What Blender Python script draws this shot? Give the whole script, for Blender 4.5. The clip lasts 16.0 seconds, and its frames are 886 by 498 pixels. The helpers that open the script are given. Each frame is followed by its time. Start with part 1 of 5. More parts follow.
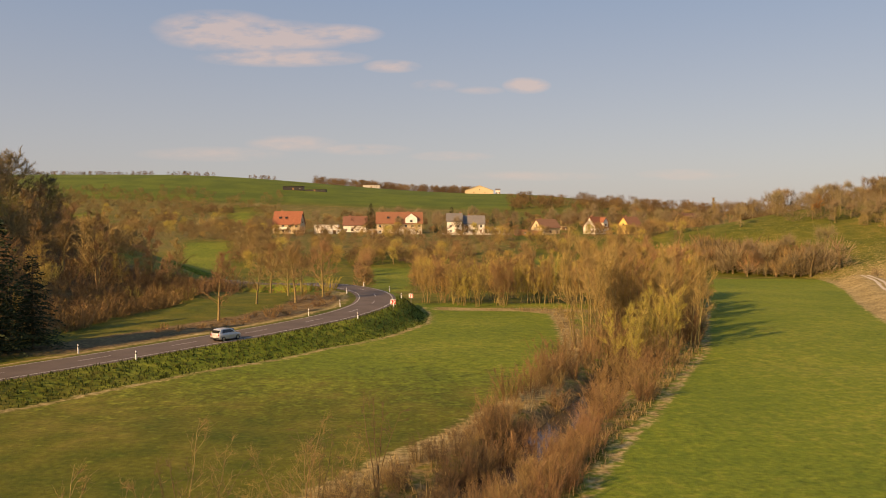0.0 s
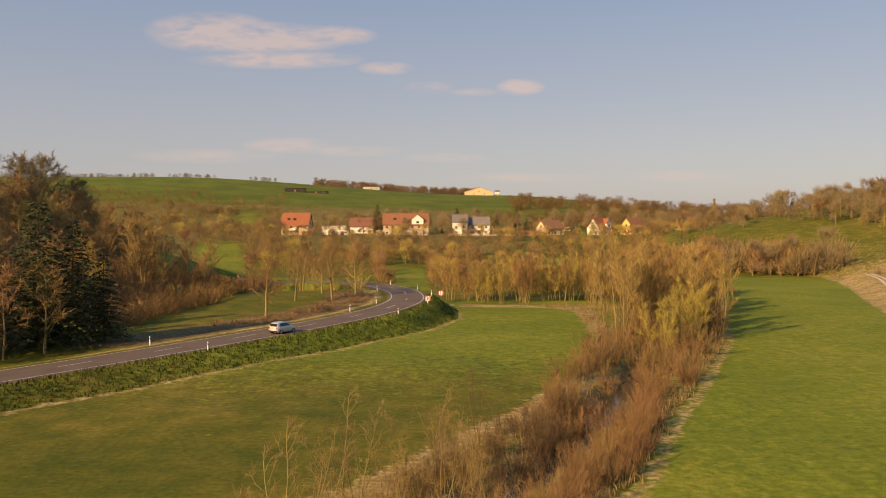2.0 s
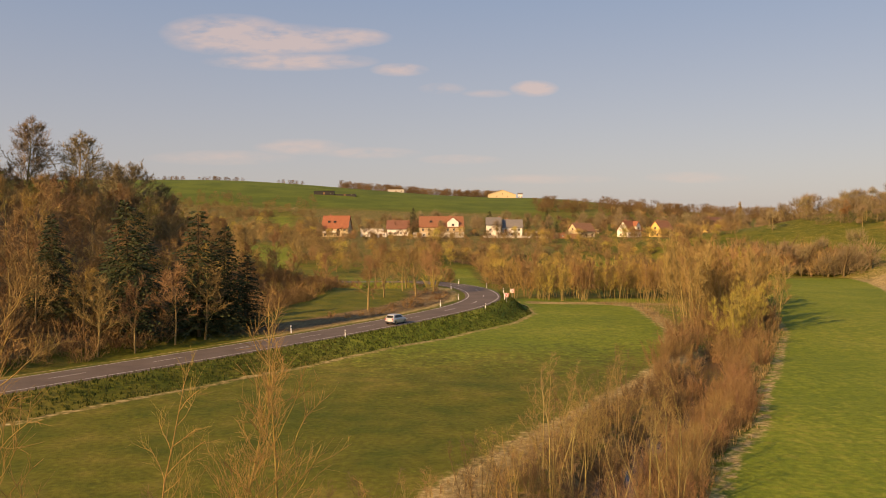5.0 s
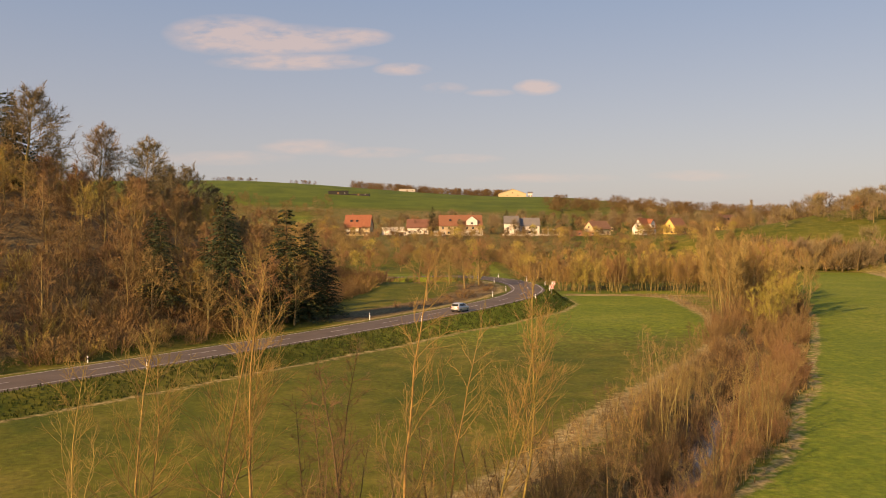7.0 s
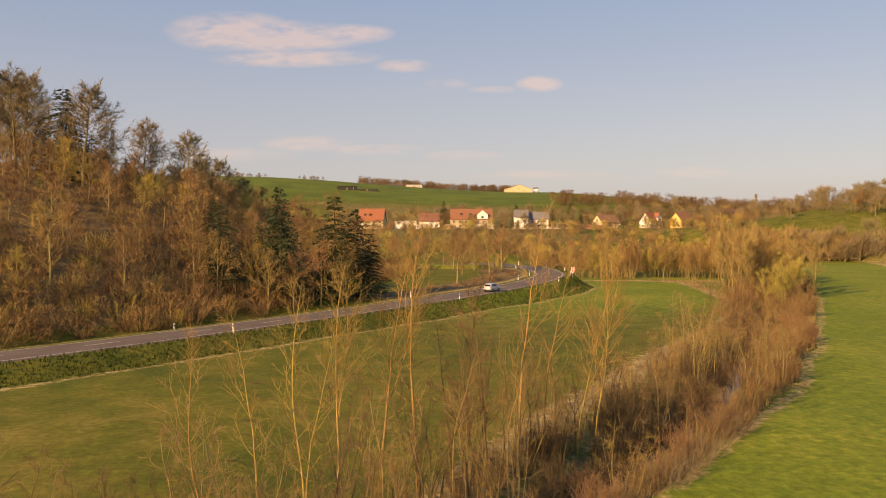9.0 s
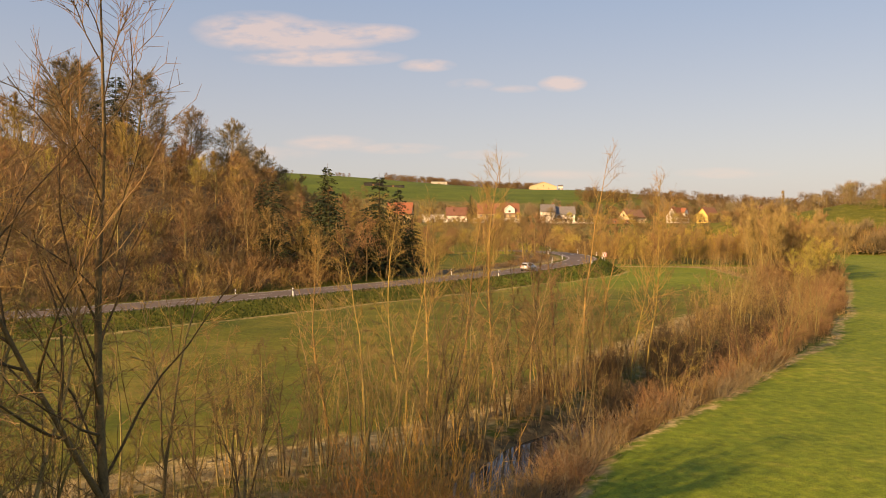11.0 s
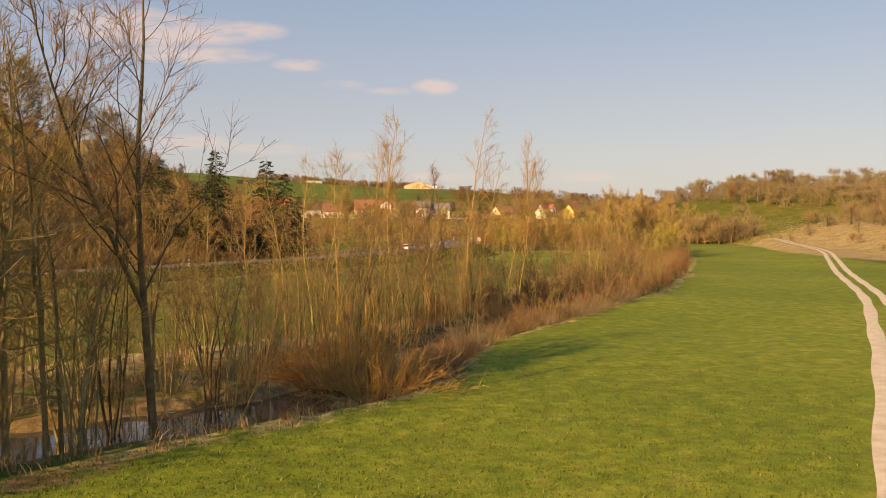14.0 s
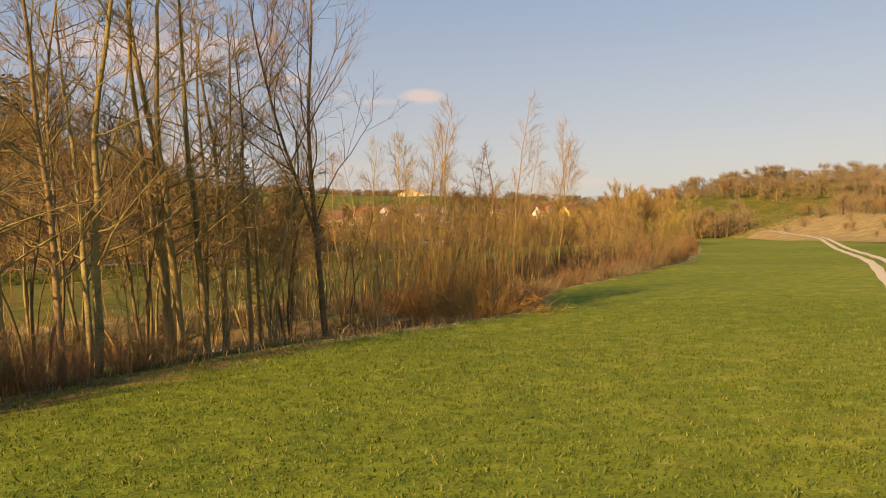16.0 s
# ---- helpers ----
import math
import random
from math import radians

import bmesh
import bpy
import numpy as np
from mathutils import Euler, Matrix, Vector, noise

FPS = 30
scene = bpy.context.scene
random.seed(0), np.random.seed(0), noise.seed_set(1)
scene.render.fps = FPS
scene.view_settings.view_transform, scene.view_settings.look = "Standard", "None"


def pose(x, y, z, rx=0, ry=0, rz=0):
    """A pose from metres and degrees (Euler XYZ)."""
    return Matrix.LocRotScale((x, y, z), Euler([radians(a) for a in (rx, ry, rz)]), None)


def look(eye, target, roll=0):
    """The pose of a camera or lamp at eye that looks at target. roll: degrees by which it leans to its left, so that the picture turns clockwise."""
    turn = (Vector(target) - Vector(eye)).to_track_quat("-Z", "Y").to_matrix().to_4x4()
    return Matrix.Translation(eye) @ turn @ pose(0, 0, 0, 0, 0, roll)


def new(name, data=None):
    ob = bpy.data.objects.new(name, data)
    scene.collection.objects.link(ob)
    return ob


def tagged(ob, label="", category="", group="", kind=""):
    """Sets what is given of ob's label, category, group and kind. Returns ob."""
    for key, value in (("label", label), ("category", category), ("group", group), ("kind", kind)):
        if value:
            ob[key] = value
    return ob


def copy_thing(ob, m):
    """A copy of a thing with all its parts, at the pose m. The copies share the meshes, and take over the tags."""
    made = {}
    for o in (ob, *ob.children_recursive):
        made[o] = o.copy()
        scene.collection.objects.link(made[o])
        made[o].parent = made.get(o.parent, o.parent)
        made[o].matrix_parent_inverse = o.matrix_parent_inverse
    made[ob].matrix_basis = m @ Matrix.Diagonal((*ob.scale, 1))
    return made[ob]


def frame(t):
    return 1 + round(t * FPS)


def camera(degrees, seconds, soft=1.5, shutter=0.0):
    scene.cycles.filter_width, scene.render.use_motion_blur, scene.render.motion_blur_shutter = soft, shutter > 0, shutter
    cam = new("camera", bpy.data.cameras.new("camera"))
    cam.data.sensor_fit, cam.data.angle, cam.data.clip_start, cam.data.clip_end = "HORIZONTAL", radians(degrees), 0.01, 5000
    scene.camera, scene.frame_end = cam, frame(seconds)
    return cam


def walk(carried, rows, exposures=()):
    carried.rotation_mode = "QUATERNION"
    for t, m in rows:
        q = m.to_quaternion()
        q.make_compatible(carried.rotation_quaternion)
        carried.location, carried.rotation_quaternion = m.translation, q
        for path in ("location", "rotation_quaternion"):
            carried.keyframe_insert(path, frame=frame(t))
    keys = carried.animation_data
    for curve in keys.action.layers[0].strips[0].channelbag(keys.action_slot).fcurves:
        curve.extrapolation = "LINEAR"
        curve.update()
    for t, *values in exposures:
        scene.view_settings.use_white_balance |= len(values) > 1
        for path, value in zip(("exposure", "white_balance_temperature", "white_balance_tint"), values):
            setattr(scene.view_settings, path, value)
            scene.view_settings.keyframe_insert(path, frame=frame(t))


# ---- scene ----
cam = camera(57.0, 16.0, 1.0)
PATH = [
    (0, (-3.879, -1.624, 14.642), (-3.878, 0.375, 14.583), 0.1),
    (0.5, (-4.991, -3.475, 14.468), (-4.983, -1.476, 14.41), -0.0),
    (1, (-6.663, -5.054, 14.46), (-6.65, -3.055, 14.401), 0.0),
    (1.5, (-8.416, -6.807, 14.457), (-8.403, -4.808, 14.399), 0.2),
    (2, (-10.384, -8.373, 14.372), (-10.369, -6.374, 14.317), 0.0),
    (2.5, (-12.475, -10.143, 14.451), (-12.464, -8.144, 14.397), -0.0),
    (3, (-14.367, -12.165, 14.506), (-14.362, -10.166, 14.454), -0.0),
    (3.5, (-16.07, -14.699, 14.632), (-16.073, -12.7, 14.58), -0.0),
    (6, (-27.607, -31.396, 14.954), (-27.63, -29.396, 14.903), 0.0),
    (6.5, (-29.993, -34.166, 14.645), (-30.018, -32.167, 14.592), -0.1),
    (7, (-32.004, -37.157, 14.42), (-32.03, -35.158, 14.367), -0.2),
    (7.5, (-33.728, -39.973, 14.023), (-33.754, -37.974, 13.97), -0.2),
    (8, (-34.97, -43.111, 13.691), (-35.0, -41.112, 13.635), -0.1),
    (8.5, (-36.198, -46.112, 13.254), (-36.229, -44.113, 13.195), -0.2),
    (9, (-37.514, -48.629, 12.56), (-37.545, -46.63, 12.499), -0.2),
    (11.5, (-40.708, -55.693, 8.328), (-40.799, -53.696, 8.266), 0.2),
    (12, (-40.726, -56.957, 7.732), (-40.798, -54.959, 7.669), 0.5),
    (12.5, (-40.563, -59.263, 7.244), (-40.42, -57.269, 7.179), 0.6),
    (13, (-40.889, -60.879, 6.632), (-40.662, -58.893, 6.573), 0.2),
    (13.5, (-41.495, -62.206, 6.046), (-41.271, -60.22, 5.989), 0.1),
    (14, (-42.393, -63.565, 5.404), (-42.171, -61.578, 5.347), 0.0),
    (14.5, (-43.554, -64.993, 4.581), (-43.334, -63.006, 4.534), -0.6),
    (15, (-44.915, -66.492, 3.878), (-44.696, -64.505, 3.832), -0.9),
    (15.5, (-46.311, -68.012, 3.234), (-46.079, -66.026, 3.194), -1.2),
    (16, (-47.947, -69.666, 2.657), (-47.704, -67.681, 2.621), -1.6),
]
walk(cam, [(t, look(eye, target, roll)) for t, eye, target, roll in PATH], [(0, 0.49, 9100, 21), (6, 0.52, 9150, 23), (9, 0.68, 9150, 23), (11.5, 0.80, 9350, 21), (13, 0.77, 9350, 20), (16, 0.72, 9450, 20)])

# ---- world and sun ----
SUN_AZ, SUN_EL = radians(226), radians(25)      # compass-like: the sun stands to the left, a little behind
sun_dir = Vector((math.sin(SUN_AZ) * math.cos(SUN_EL), math.cos(SUN_AZ) * math.cos(SUN_EL), math.sin(SUN_EL)))
world = bpy.data.worlds.new("world")
scene.world = world
world.use_nodes = True
wn, wl = world.node_tree.nodes, world.node_tree.links
wn.clear()


def wnode(kind, **kw):
    n = wn.new(kind)
    for k, v in kw.items():
        n.inputs[k].default_value = v
    return n


sky = wn.new("ShaderNodeTexSky")
sky.sky_type, sky.sun_disc, sky.sun_elevation, sky.sun_rotation = "NISHITA", False, SUN_EL, SUN_AZ
sky.air_density, sky.dust_density, sky.ozone_density = 1.0, 1.2, 2.0
out = wn.new("ShaderNodeOutputWorld")
bg = wnode("ShaderNodeBackground", Strength=0.10)
wl.new(bg.outputs[0], out.inputs[0])


def wmath(op, a, b=0.0, c=None):
    n = wn.new("ShaderNodeMath")
    n.operation = op
    for i, v in enumerate((a, b) if c is None else (a, b, c)):
        if isinstance(v, (int, float)):
            n.inputs[i].default_value = v
        else:
            wl.new(v, n.inputs[i])
    return n.outputs[0]


# fair-weather clouds low over the hills: (across, up, half width, half height, weight) in the sky ahead
CLOUDS = [(-0.225, 0.229, 0.115, 0.020, 1.0), (-0.275, 0.238, 0.075, 0.022, 0.9), (-0.13, 0.232, 0.055, 0.012, 0.9), (-0.195, 0.203, 0.10, 0.011, 0.9), (-0.062, 0.193, 0.034, 0.008, 0.7), (0.102, 0.170, 0.028, 0.010, 1.0),
          (-0.010, 0.170, 0.028, 0.007, 0.45), (0.045, 0.164, 0.03, 0.005, 0.4), (-0.183, 0.099, 0.055, 0.010, 0.55), (-0.10, 0.092, 0.06, 0.007, 0.5), (0.01, 0.084, 0.05, 0.006, 0.4),
          (0.30, 0.062, 0.06, 0.007, 0.4), (-0.28, 0.086, 0.09, 0.009, 0.4), (0.11, 0.06, 0.09, 0.006, 0.35)]
geo = wn.new("ShaderNodeTexCoord")
sepd = wn.new("ShaderNodeSeparateXYZ")
wl.new(geo.outputs["Generated"], sepd.inputs[0])
ahead = wmath("MAXIMUM", sepd.outputs[1], 0.05)
cu, cv = wmath("DIVIDE", sepd.outputs[0], ahead), wmath("DIVIDE", sepd.outputs[2], ahead)
comb = wn.new("ShaderNodeCombineXYZ")
wl.new(wmath("MULTIPLY", cu, 1.0), comb.inputs[0])
wl.new(wmath("MULTIPLY", cv, 3.2), comb.inputs[1])
puff = wn.new("ShaderNodeTexNoise")
puff.inputs["Scale"].default_value, puff.inputs["Detail"].default_value, puff.inputs["Roughness"].default_value = 16, 7, 0.55
wl.new(comb.outputs[0], puff.inputs[0])
puff2 = wn.new("ShaderNodeTexNoise")
puff2.inputs["Scale"].default_value, puff2.inputs["Detail"].default_value = 48, 5
wl.new(comb.outputs[0], puff2.inputs[0])
lumps = wmath("ADD", wmath("MULTIPLY", puff.outputs[0], 0.7), wmath("MULTIPLY", puff2.outputs[0], 0.3))
total = None
for u0, v0, su, sv, wgt in CLOUDS:
    du, dv = wmath("DIVIDE", wmath("SUBTRACT", cu, u0), su), wmath("DIVIDE", wmath("SUBTRACT", cv, v0), sv)
    r2 = wmath("ADD", wmath("MULTIPLY", du, du), wmath("MULTIPLY", dv, dv))
    body = wmath("MULTIPLY", wmath("MAXIMUM", wmath("SUBTRACT", 1.25, r2), 0.0), wgt)
    total = body if total is None else wmath("MAXIMUM", total, body)
dens = wmath("MULTIPLY", total, wmath("MULTIPLY", wmath("MAXIMUM", wmath("SUBTRACT", lumps, 0.33), 0.0), 2.5))
dens = wmath("MINIMUM", dens, 0.50)
# thin haze that pales the blue towards the skyline
rise = wn.new("ShaderNodeMapRange")
rise.interpolation_type = "SMOOTHSTEP"
rise.inputs[1].default_value, rise.inputs[2].default_value = 0.0, 0.42
wl.new(sepd.outputs[2], rise.inputs[0])
haze = wn.new("ShaderNodeMix")
haze.data_type = "RGBA"
wl.new(rise.outputs[0], haze.inputs[0])
haze.inputs[6].default_value, haze.inputs[7].default_value = (2.55, 3.12, 4.15, 1), (1.00, 2.26, 4.55, 1)
thin = wn.new("ShaderNodeMix")
thin.data_type = "RGBA"
thin.inputs[0].default_value = 0.72
wl.new(sky.outputs[0], thin.inputs[6])
wl.new(haze.outputs[2], thin.inputs[7])
cmix = wn.new("ShaderNodeMix")
cmix.data_type = "RGBA"
wl.new(dens, cmix.inputs[0])
wl.new(thin.outputs[2], cmix.inputs[6])
cmix.inputs[7].default_value = (4.9, 4.25, 4.2, 1)
wl.new(cmix.outputs[2], bg.inputs[0])

lamp = bpy.data.lights.new("sun", "SUN")
lamp.energy, lamp.angle, lamp.color = 5.0, radians(0.6), (1.0, 0.74, 0.44)
sun = new("sun", lamp)
sun.matrix_world = look(sun_dir * 300, (0, 0, 0))

# ---- materials ----


def material(name, c1, c2, scale=4.0, rough=0.85, bump=0.0, bump_scale=None, fine=None, vary=0.0, metallic=0.0, coat=0.0, spec=0.3):
    """Two colours mixed by noise at two scales, with relief and a little change from object to object."""
    m = bpy.data.materials.new(name)
    m.use_nodes = True
    nt = m.node_tree
    n, l = nt.nodes, nt.links
    bsdf = n["Principled BSDF"]
    bsdf.inputs["Roughness"].default_value = rough
    bsdf.inputs["Metallic"].default_value = metallic
    bsdf.inputs["Specular IOR Level"].default_value = spec
    bsdf.inputs["Coat Weight"].default_value = coat
    tc = n.new("ShaderNodeTexCoord")
    a = n.new("ShaderNodeTexNoise")
    a.inputs["Scale"].default_value, a.inputs["Detail"].default_value = scale, 6
    b = n.new("ShaderNodeTexNoise")
    b.inputs["Scale"].default_value, b.inputs["Detail"].default_value = fine or scale * 9, 3
    l.new(tc.outputs["Object"], a.inputs[0])
    l.new(tc.outputs["Object"], b.inputs[0])
    mixn = n.new("ShaderNodeMix")
    mixn.inputs[0].default_value = 0.4
    l.new(a.outputs[0], mixn.inputs[2])
    l.new(b.outputs[0], mixn.inputs[3])
    ramp = n.new("ShaderNodeValToRGB")
    ramp.color_ramp.elements[0].position, ramp.color_ramp.elements[0].color = 0.36, (*c1, 1)
    ramp.color_ramp.elements[1].position, ramp.color_ramp.elements[1].color = 0.64, (*c2, 1)
    l.new(mixn.outputs[0], ramp.inputs[0])
    col = ramp.outputs[0]
    if vary:
        info = n.new("ShaderNodeObjectInfo")
        mr = n.new("ShaderNodeMapRange")
        mr.inputs["To Min"].default_value, mr.inputs["To Max"].default_value = 1 - vary, 1 + vary
        l.new(info.outputs["Random"], mr.inputs[0])
        hs = n.new("ShaderNodeHueSaturation")
        l.new(mr.outputs[0], hs.inputs["Value"])
        mh = n.new("ShaderNodeMapRange")
        mh.inputs["To Min"].default_value, mh.inputs["To Max"].default_value = 0.5 - vary * 0.09, 0.5 + vary * 0.09
        wn2 = n.new("ShaderNodeTexWhiteNoise")
        wn2.noise_dimensions = "1D"
        l.new(info.outputs["Random"], wn2.inputs["W"])
        l.new(wn2.outputs["Value"], mh.inputs[0])
        l.new(mh.outputs[0], hs.inputs["Hue"])
        l.new(col, hs.inputs["Color"])
        col = hs.outputs[0]
    l.new(col, bsdf.inputs["Base Color"])
    if bump:
        bp = n.new("ShaderNodeBump")
        bp.inputs["Strength"].default_value = bump
        bp.inputs["Distance"].default_value = 0.05
        nb = b
        if bump_scale:
            nb = n.new("ShaderNodeTexNoise")
            nb.inputs["Scale"].default_value, nb.inputs["Detail"].default_value = bump_scale, 4
            l.new(tc.outputs["Object"], nb.inputs[0])
        l.new(nb.outputs[0], bp.inputs["Height"])
        l.new(bp.outputs[0], bsdf.inputs["Normal"])
    return m


BARK_PALE = material("golden_bark", (0.25, 0.165, 0.050), (0.41, 0.29, 0.095), 3, vary=0.2)
BARK_DARK = material("dark_bark", (0.07, 0.052, 0.025), (0.17, 0.125, 0.055), 3, vary=0.2)
BARK_GREY = material("grey_bark", (0.15, 0.118, 0.05), (0.31, 0.24, 0.095), 3, vary=0.2)
BARK_LICHEN = material("lichen_bark", (0.15, 0.105, 0.048), (0.40, 0.31, 0.135), 1.1, vary=0.2, fine=14)
TWIG_BROWN = material("brown_twigs", (0.200, 0.130, 0.055), (0.315, 0.208, 0.090), 0.8, vary=0.22)
TWIG_RED = material("red_brown_twigs", (0.160, 0.098, 0.045), (0.250, 0.157, 0.072), 0.8, vary=0.2)
TWIG_DARK = material("dark_brown_twigs", (0.090, 0.060, 0.030), (0.17, 0.115, 0.056), 0.8, vary=0.2)
TWIG_OCHRE = material("ochre_twigs", (0.255, 0.180, 0.056), (0.37, 0.265, 0.088), 0.8, vary=0.2)
TWIG_OLIVE = material("olive_twigs", (0.280, 0.213, 0.054), (0.403, 0.314, 0.090), 0.8, vary=0.2)
TWIG_ORANGE = material("orange_willow_twigs", (0.31, 0.165, 0.048), (0.48, 0.27, 0.08), 0.8, vary=0.15)
TWIG_GOLD = material("golden_willow_shoots", (0.34, 0.19, 0.040), (0.48, 0.29, 0.065), 0.8, vary=0.15)
TWIG_GREY = material("grey_brown_twigs", (0.155, 0.120, 0.068), (0.26, 0.205, 0.115), 0.8, vary=0.18)
FAR_WOOD = material("far_brown_twigs", (0.10, 0.062, 0.028), (0.19, 0.125, 0.055), 0.05, vary=0.1)
NEEDLES = material("spruce_needles", (0.024, 0.036, 0.013), (0.066, 0.080, 0.028), 1.2, vary=0.2)
DRY = material("dry_grass", (0.34, 0.25, 0.12), (0.52, 0.41, 0.22), 1.5, vary=0.15)
ASPHALT = material("asphalt", (0.092, 0.070, 0.055), (0.135, 0.106, 0.085), 0.35, rough=0.8, bump=0.15, fine=40)
ROADLINE = material("road_paint", (0.40, 0.38, 0.34), (0.60, 0.58, 0.53), 3, rough=0.6)
WHITE_PLASTIC = material("white_plastic", (0.72, 0.72, 0.70), (0.82, 0.82, 0.80), 3, rough=0.5)
BLACK_BAND = material("black_band", (0.02, 0.02, 0.02), (0.035, 0.035, 0.035), 5, rough=0.6)
REFLECTOR = material("reflector", (0.5, 0.5, 0.48), (0.6, 0.6, 0.58), 5, rough=0.25)
RUT = material("pale_gravel", (0.40, 0.345, 0.25), (0.58, 0.52, 0.40), 2, bump=0.3, fine=25)

# ---- the lie of the land ----
ROAD = [(-240, -140, 0), (-160, -56, 0), (-110, -3, 0), (-81, 29, 0), (-67.5, 47, 0), (-54, 67, 0), (-41, 88, 0), (-30, 105, 0.3), (-21, 120.5, 0.7),
        (-16.6, 134, 1.0), (-16, 146, 1.2), (-18, 158, 1.4), (-23, 169, 1.5), (-30, 178, 1.5), (-38, 187, 1.0), (-46, 200, 0.0), (-56, 214, -0.8), (-72, 228, -0.6)]
STREAM = [(-20, 330), (5, 285), (28, 240), (42, 205), (45, 175), (34, 140), (24, 108), (14.5, 85), (8, 70), (3, 58), (-3, 44), (-9.5, 33), (-13.5, 22.5), (-17.5, 14), (-22.5, 6),
          (-27.5, -2.5), (-33, -10), (-37.8, -18), (-40.4, -25.3), (-42.8, -29.8), (-46, -32.8), (-50, -35.0), (-54.2, -37.2), (-60, -42), (-68, -50), (-85, -66), (-130, -95), (-220, -160)]
FIELD_EDGE = [(118, 272), (78, 255), (58, 190), (42.3, 142), (29.4, 103), (19.5, 81), (13, 66), (8, 56), (2.5, 42), (-3, 33), (-8.6, 20.5), (-14, 13), (-21.5, 2), (-26, -5), (-30.4, -10.8),
              (-35.4, -18), (-38.3, -27), (-41, -32), (-44.6, -35.8), (-48.4, -38.2), (-52.2, -41.8), (-56.6, -46.8), (-61, -53), (-68, -62.5), (-120, -120)]
MEADOW_EDGE = [(10, 156), (17, 150), (13.7, 110), (5.9, 79), (-3, 60), (-16.7, 37), (-23.8, 23), (-32, 8), (-38.6, -8), (-44, -15), (-53, -21), (-75, -40), (-130, -80)]
FIELD_RIGHT = [(20, -70), (30, -20), (42, 40), (52, 92), (60, 116), (66, 131), (80, 168), (98, 211), (108, 240), (112, 258)]
TRACK = [(-54, -95), (-34.5, -55), (-27.8, -44.5), (-17.5, -29.2), (-7.0, -13), (6.2, 8), (28, 47), (52, 88), (75, 128), (92, 165), (102, 192), (111, 213), (116, 230)]
FOOT_LEFT = [(-260, -110), (-170, -45), (-120, 5), (-91, 34), (-57, 88), (-53, 118), (-50, 140), (-48, 162), (-50, 190), (-58, 232), (-80, 285), (-130, 340), (-220, 420)]
FOOT_RIGHT = [(60, -120), (62, -40), (72, 20), (84, 80), (98, 140), (110, 190), (118, 240), (112, 266), (92, 285), (74, 312), (62, 350), (40, 440)]


def along(px, py, line):
    """Distance to a polyline, its side (+1: left of its direction) and the place along it, for arrays."""
    p = np.asarray([q[:2] for q in line], float)
    best = np.full(px.shape, 1e9)
    side, place = np.ones(px.shape), np.zeros(px.shape)
    for i in range(len(p) - 1):
        a, d = p[i], p[i + 1] - p[i]
        t = np.clip(((px - a[0]) * d[0] + (py - a[1]) * d[1]) / (d @ d), 0, 1)
        ex, ey = px - a[0] - t * d[0], py - a[1] - t * d[1]
        dist = np.hypot(ex, ey)
        near = dist < best
        best[near] = dist[near]
        side[near] = np.sign(d[0] * ey - d[1] * ex + 1e-9)[near]
        place[near] = i + t[near]
    return best, side, place


def smooth(v, lo, hi):
    t = np.clip((v - lo) / (hi - lo), 0, 1)
    return t * t * (3 - 2 * t)


def waves(x, y, size, seed):
    """Gentle unevenness of about that size, from -1 to 1."""
    r = np.random.RandomState(seed)
    v = 0
    for k in range(5):
        a, f, ph = r.uniform(0, 6.28), r.uniform(0.6, 1.6) / size, r.uniform(0, 6.28)
        v = v + np.sin((x * math.cos(a) + y * math.sin(a)) * f * 6.28 + ph)
    return v / 3


